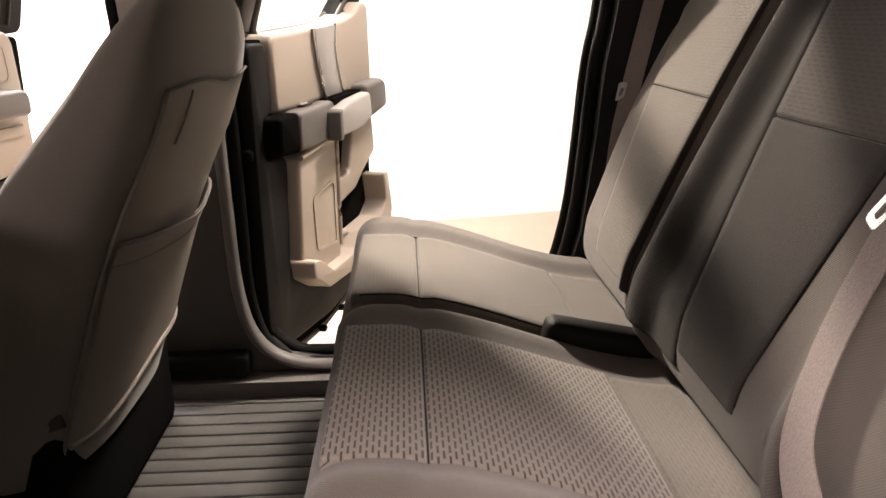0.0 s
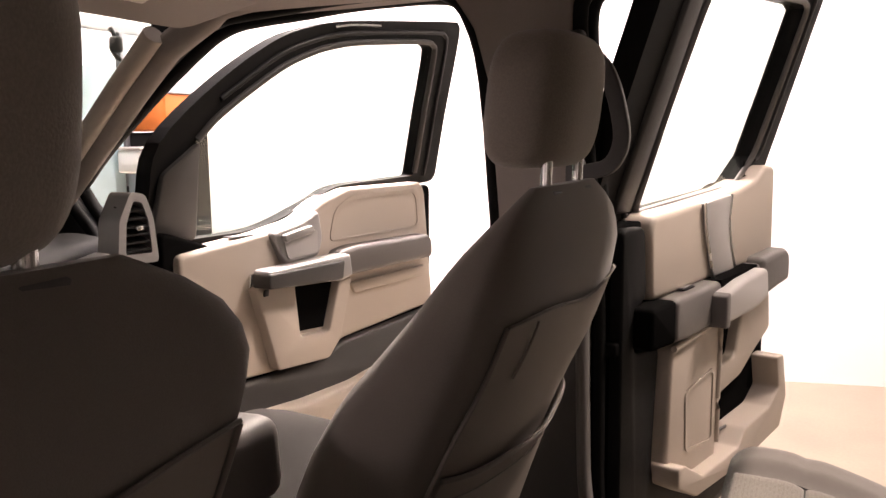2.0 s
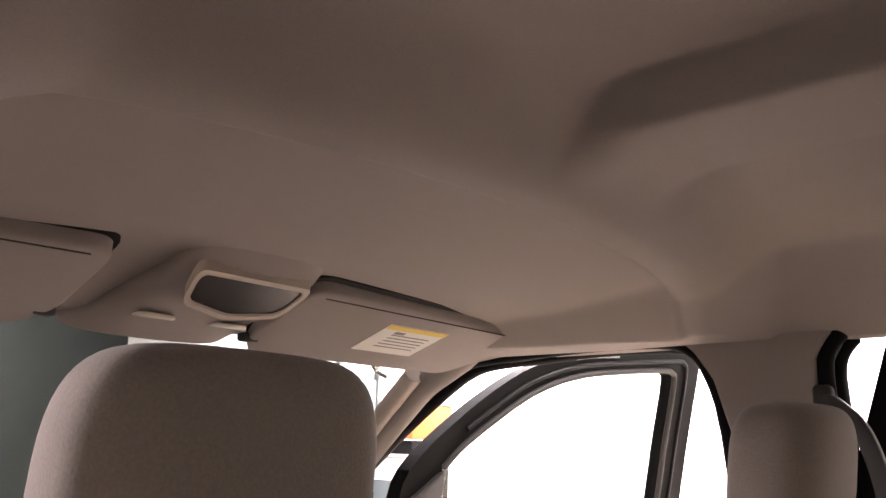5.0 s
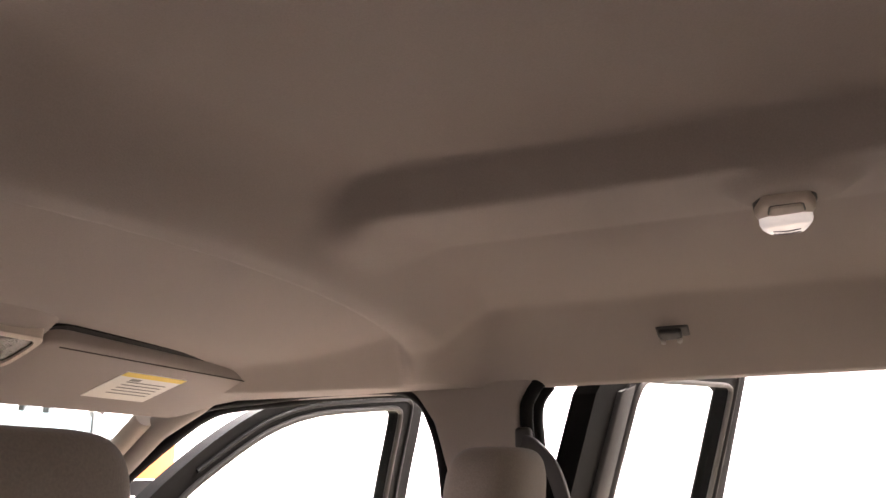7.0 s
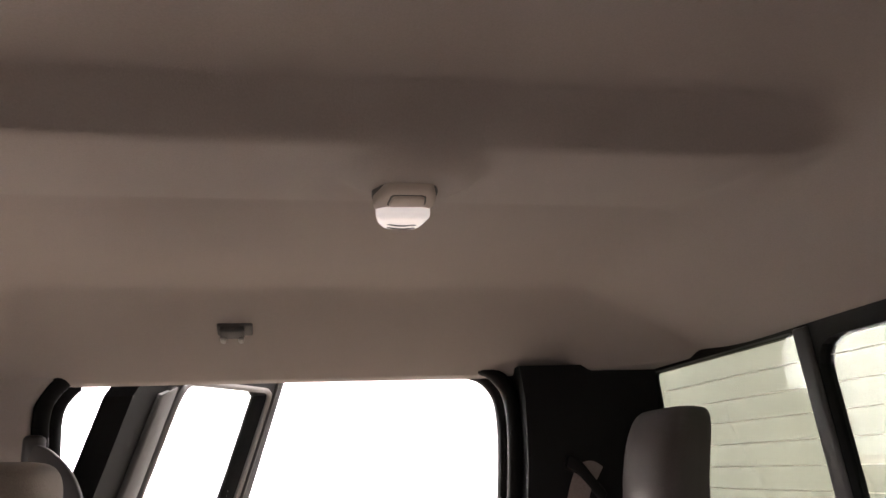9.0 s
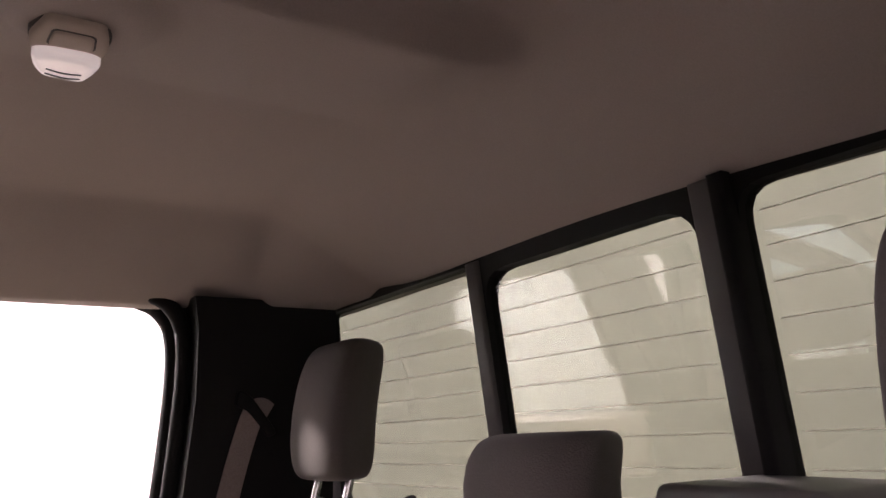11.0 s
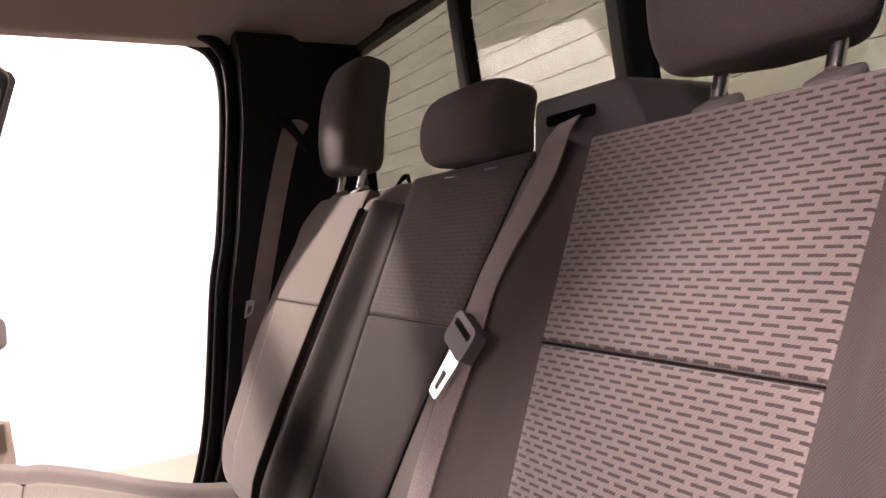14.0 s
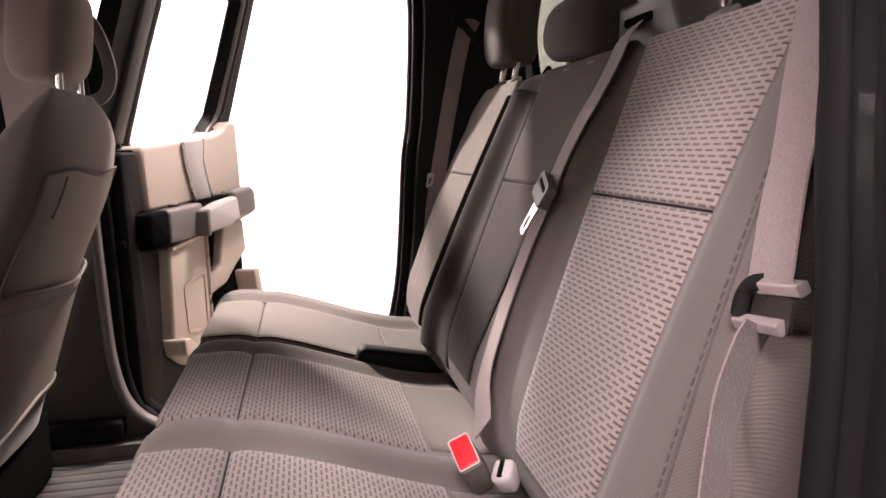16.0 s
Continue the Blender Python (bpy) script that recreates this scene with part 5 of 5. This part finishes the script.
part("lens", prism(rounded([(-0.024, 0.006), (-0.012, 0.001), (0.013, 0.0), (0.024, 0.004), (0.020, 0.022), (0.015, 0.034), (-0.014, 0.034), (-0.021, 0.022)], 0.006), lamp_place, 0.008, 0.019, 0.006, 3), GLOW_LENS, lamp, "clear lens with weak emission")
for q in (0.021, 0.028):
    part("lens_rib", sweep(smooth_path([lamp_place(-0.012, q - 0.002, 0.0188), lamp_place(0.0, q, 0.0192), lamp_place(0.012, q - 0.002, 0.0188)]), circle(0.0008, 6)), GREY_TRIM, lamp, "thin dark rib across the lens")
hook = thing("coat_hook", (-0.105, 0.58, 1.87), "small grey coat hook above the rear door", "hook")
hm = Matrix.Translation((-0.108, 0.572, 1.876)) @ pose(0, 0, 0, -24, 0, 0)
part("hook_recess", box((0.052, 0.030, 0.008), hm, 0.0035), GREY_TRIM, hook, "dark recess round the hook")
part("hook_base", box((0.036, 0.024, 0.016), hm @ pose(-0.004, 0, -0.004), 0.004), GREY_TRIM, hook, "grey hook body")
for k in (-1, 1):
    part("hook_tip", box((0.008, 0.012, 0.010), hm @ pose(-0.004 + 0.013 * k, 0.012, -0.011), 0.003), PALE_GREY, hook, "pale hook prong")


def visor_place(p, q, h):
    """p across the cab, q forwards from the rear edge."""
    return Vector((-0.875 - q, p, 1.860 - 0.34 * q - h))


for s, inner in ((1, 0.045), (-1, -0.25)):
    visor = thing("sun_visor", (-0.95, s * 0.36, 1.83), "taupe sun visor folded up against the headliner", "sun visor", "sun visors")
    blade = part("blade", prism(rounded([(inner, 0.02), (s * 0.60, 0.045), (s * 0.605, 0.10), (s * 0.55, 0.235), (inner + s * 0.03, 0.235), (inner, 0.18)], 0.035, 5), visor_place, -0.008, 0.014, 0.007, 3), HEADLINER, visor, "taupe visor blade")
    # black sheet draws the shade line round the visor's edge
    part("gap_shade", prism(rounded([(inner - s * 0.004, 0.008), (s * 0.606, 0.034), (s * 0.612, 0.10), (s * 0.55, 0.236), (inner + s * 0.03, 0.236), (inner - s * 0.004, 0.18)], 0.038, 5), visor_place, -0.014, -0.006), BLACK_TRIM, visor, "black sheet for the shade behind the visor")
    part("edge_seam", sweep([visor_place(inner + s * 0.03 + (s * 0.56 - inner - s * 0.03) * k / 10, 0.033 + 0.010 * k / 10, 0.0145) for k in range(11)], circle(0.0012, 6)), CLOTH_HEAD, blade, "sewn edge of the visor")
    part("pivot_arm", sweep([visor_place(s * 0.575, 0.10, 0.004), visor_place(s * 0.625, 0.10, 0.0), visor_place(s * 0.645, 0.12, -0.02)], circle(0.006, 10)), GREY_TRIM, visor, "dark pivot arm")
    part("clip", box((0.022, 0.03, 0.014), Matrix.Translation(visor_place(inner + s * 0.012, 0.20, 0.006)), 0.004), GREY_TRIM, visor, "small dark visor clip")
    if s == 1:
        part("warning_label", prism([(0.250, 0.072), (0.394, 0.072), (0.394, 0.172), (0.250, 0.172)], visor_place, 0.014, 0.0152), PAPER, blade, "white warning label with a yellow head", smooth=False)
        part("label_head", prism([(0.250, 0.072), (0.394, 0.072), (0.394, 0.086), (0.250, 0.086)], visor_place, 0.0152, 0.0158), YELLOW, blade, smooth=False)
        for k in range(5):
            part("label_line", prism([(0.282, 0.103 + 0.011 * k), (0.375, 0.103 + 0.011 * k), (0.375, 0.106 + 0.011 * k), (0.282, 0.106 + 0.011 * k)], visor_place, 0.0152, 0.0156), INK, blade, smooth=False)
        part("label_mark", prism([(0.282, 0.092), (0.305, 0.092), (0.305, 0.100), (0.282, 0.100)], visor_place, 0.0152, 0.0157), INK, blade, smooth=False)

console = thing("overhead_console", (-1.0, 0, 1.85), "taupe overhead console with a dark mirror", "overhead console")
def pod_ring(x, z, half, tall):
    return super_ring((x, -0.055, z), (0, 1, 0), (0, 0, 1), half, tall, 3, 32)


part("pod", loft([pod_ring(-0.76, 1.925, 0.08, 0.012), pod_ring(-0.82, 1.905, 0.09, 0.02), pod_ring(-0.86, 1.890, 0.10, 0.026), pod_ring(-0.905, 1.868, 0.108, 0.03), pod_ring(-0.955, 1.846, 0.112, 0.036), pod_ring(-1.05, 1.83, 0.125, 0.03), pod_ring(-1.2, 1.80, 0.14, 0.02)]), HEADLINER, console, "taupe console pod")
MIRROR = [(-0.140, 1.845), (0.030, 1.845), (0.018, 1.815), (-0.055, 1.806), (-0.128, 1.815)]


def mirror_place(p, q, h):
    return Vector((-0.865 - 1.7 * (1.864 - q), p, q - 0.006 - h))


part("mirror_rim", ring_prism(rounded([((p + 0.055) * 1.10 - 0.055, (q - 1.826) * 1.25 + 1.826) for p, q in MIRROR], 0.014), rounded(MIRROR, 0.012), mirror_place, -0.02, 0.005), STONE_TRIM, console, "pale rim")
part("mirror", prism(rounded(MIRROR, 0.012), mirror_place, -0.02, 0.001), DARK_LENS, console, "dark convex mirror")
for s in (-1, 1):
    part("map_lamp", box((0.05, 0.045, 0.008), pose(-1.06, -0.055 + s * 0.06, 1.797, 0, 8, 0), 0.004), LENS, console, "small map lamp")

grab = thing("grab_handle", (-0.36, 0.70, 1.6), "dark grab handle on the pillar", "grab handle")
part("loop", sweep(smooth_path([(-0.408, 0.695, 1.712), (-0.378, 0.668, 1.698), (-0.345, 0.655, 1.662), (-0.326, 0.652, 1.605), (-0.322, 0.657, 1.555), (-0.345, 0.675, 1.518), (-0.395, 0.70, 1.505)]), rounded([(-0.013, -0.009), (0.013, -0.009), (0.013, 0.009), (-0.013, 0.009)], 0.005), up=(0, 1, 0)), GREY_TRIM, grab, "dark grab loop")
for z in (1.712, 1.505):
    part("mount", box((0.03, 0.03, 0.05), pose(-0.408, 0.700 if z < 1.6 else 0.698, z), 0.008), GREY_TRIM, grab, "dark handle mount")

# ---- dashboard ----
dash = thing("dashboard", (-1.55, 0, 1.2), "dark dashboard with silver trim and an outer vent", "dashboard")
part("dash_body", prism(rounded([(-1.42, 0.95), (-1.40, 1.28), (-1.46, 1.345), (-1.62, 1.36), (-1.95, 1.30), (-1.95, 0.95)], 0.05, 5), lambda p, q, h: Vector((p, h, q)), -0.70, 0.70, 0.01), BLACK_TRIM, dash, "black soft dashboard")
part("trim_strip", prism(rounded([(0.42, 1.262), (0.60, 1.275), (0.60, 1.335), (0.42, 1.300)], 0.012), lambda p, q, h: Vector((-1.395 + h, p, q)), -0.03, 0.012, 0.006), SILVER, dash, "silver trim strip")
part("trim_strip", prism(rounded([(0.06, 1.284), (0.34, 1.272), (0.34, 1.286), (0.06, 1.302)], 0.005), lambda p, q, h: Vector((-1.392 + h, p, q)), -0.02, 0.008, 0.003), SILVER, dash, "thin silver trim strip")
VENT_OUT = [(0.60, 1.305), (0.715, 1.30), (0.705, 1.40), (0.685, 1.452), (0.645, 1.46), (0.61, 1.40)]
VENT_IN = [(0.622, 1.325), (0.697, 1.322), (0.69, 1.395), (0.674, 1.436), (0.65, 1.44), (0.628, 1.392)]
vp = lambda p, q, h: Vector((-1.38 + h, p, q))
vent = part("vent_bezel", ring_prism(rounded(VENT_OUT, 0.012), rounded(VENT_IN, 0.008), vp, -0.05, 0.012), SILVER, dash, "silver bezel of the outer vent")
part("vent_cavity", prism(VENT_IN, vp, -0.05, -0.03), DARK_LENS, vent, smooth=False)
for k in range(6):
    part("vent_slat", box((0.03, 0.07, 0.004), pose(-1.385, 0.66, 1.335 + 0.0175 * k, 0, 20, 0), 0.001), BLACK_TRIM, vent, "black vent slat")
part("vent_tab", box((0.012, 0.018, 0.010), pose(-1.366, 0.66, 1.38), 0.003), CHROME, vent, "chrome vent tab")
part("shift_lever", sweep(smooth_path([(-1.34, 0.30, 1.24), (-1.24, 0.36, 1.27), (-1.20, 0.40, 1.275)]), circle(0.014, 10)), BLACK_TRIM, dash, "black column lever")
part("lever_ring", sweep([(-1.26, 0.345, 1.264), (-1.235, 0.365, 1.268)], circle(0.022, 14)), CHROME, dash, "chrome lever ring")

# ---- things seen through the windshield ----
board = thing("panel_board", (-4.0, 2.6, 0), "pale blue panel board standing on steel legs", "panel")
part("sheet", box((0.05, 1.15, 1.0), pose(-4.0, 2.48, 1.53), 0.012), PALE_BLUE, board, "pale blue enamelled sheet")
for y in (2.0, 2.95):
    part("leg", box((0.06, 0.05, 1.1), pose(-4.0, y, 0.55), 0.006), STEEL, board, "steel leg")
for y, top in ((2.1, 2.9), (2.62, 2.9), (2.79, 2.82), (3.14, 2.30)):
    part("mast", box((0.05, 0.04, top - 1.3), pose(-4.06, y, 0.5 * (top + 1.3)), 0.006), STEEL, board, "steel mast")
part("crossbar", box((0.06, 1.7, 0.05), pose(-4.06, 2.6, 2.28), 0.006), STEEL, board, "steel crossbar")
part("hanger", sweep(smooth_path([(-4.0, 3.02, 2.27), (-4.0, 3.05, 2.22), (-4.0, 3.02, 2.16), (-4.0, 3.06, 2.10), (-4.0, 3.16, 2.06)]), circle(0.014, 8)), BLACK_TRIM, board, "dark hanging hook")
part("clamp", box((0.07, 0.06, 0.10), pose(-3.97, 3.03, 2.17, 0, 0, 12), 0.02), BLACK_TRIM, board, "dark clamp")
cabinet = thing("tool_cabinet", (-4.0, 3.42, 0), "orange enamelled tool cabinet on dark castors", "cabinet")
part("cabinet_body", box((0.45, 0.40, 0.23), pose(-4.0, 3.405, 1.765), 0.012), ORANGE, cabinet, "orange enamelled upper chest")
part("cabinet_top", box((0.47, 0.42, 0.02), pose(-4.0, 3.405, 1.89), 0.006), STEEL, cabinet, "steel top")
part("cabinet_base", box((0.43, 0.38, 1.54), pose(-4.0, 3.405, 0.87), 0.012), BLACK_TRIM, cabinet, "dark lower chest")
for dx in (-0.16, 0.16):
    for dy in (-0.14, 0.14):
        part("castor", sweep([(-4.0 + dx, 3.405 + dy - 0.015, 0.05), (-4.0 + dx, 3.405 + dy + 0.015, 0.05)], circle(0.05, 16)), RUBBER, cabinet, "black castor")
bin_ = thing("storage_box", (-4.0, 3.1, 0), "white storage box on a steel stool", "box")
part("body", box((0.2, 0.28, 0.14), pose(-3.85, 3.10, 1.46), 0.02), WHITE_WALL, bin_)
part("lid", box((0.21, 0.29, 0.02), pose(-3.85, 3.10, 1.54), 0.008), PALE_GREY, bin_, "pale lid")
part("stool", box((0.16, 0.14, 1.40), pose(-3.85, 3.09, 0.70), 0.01), STEEL, bin_, "steel stool")
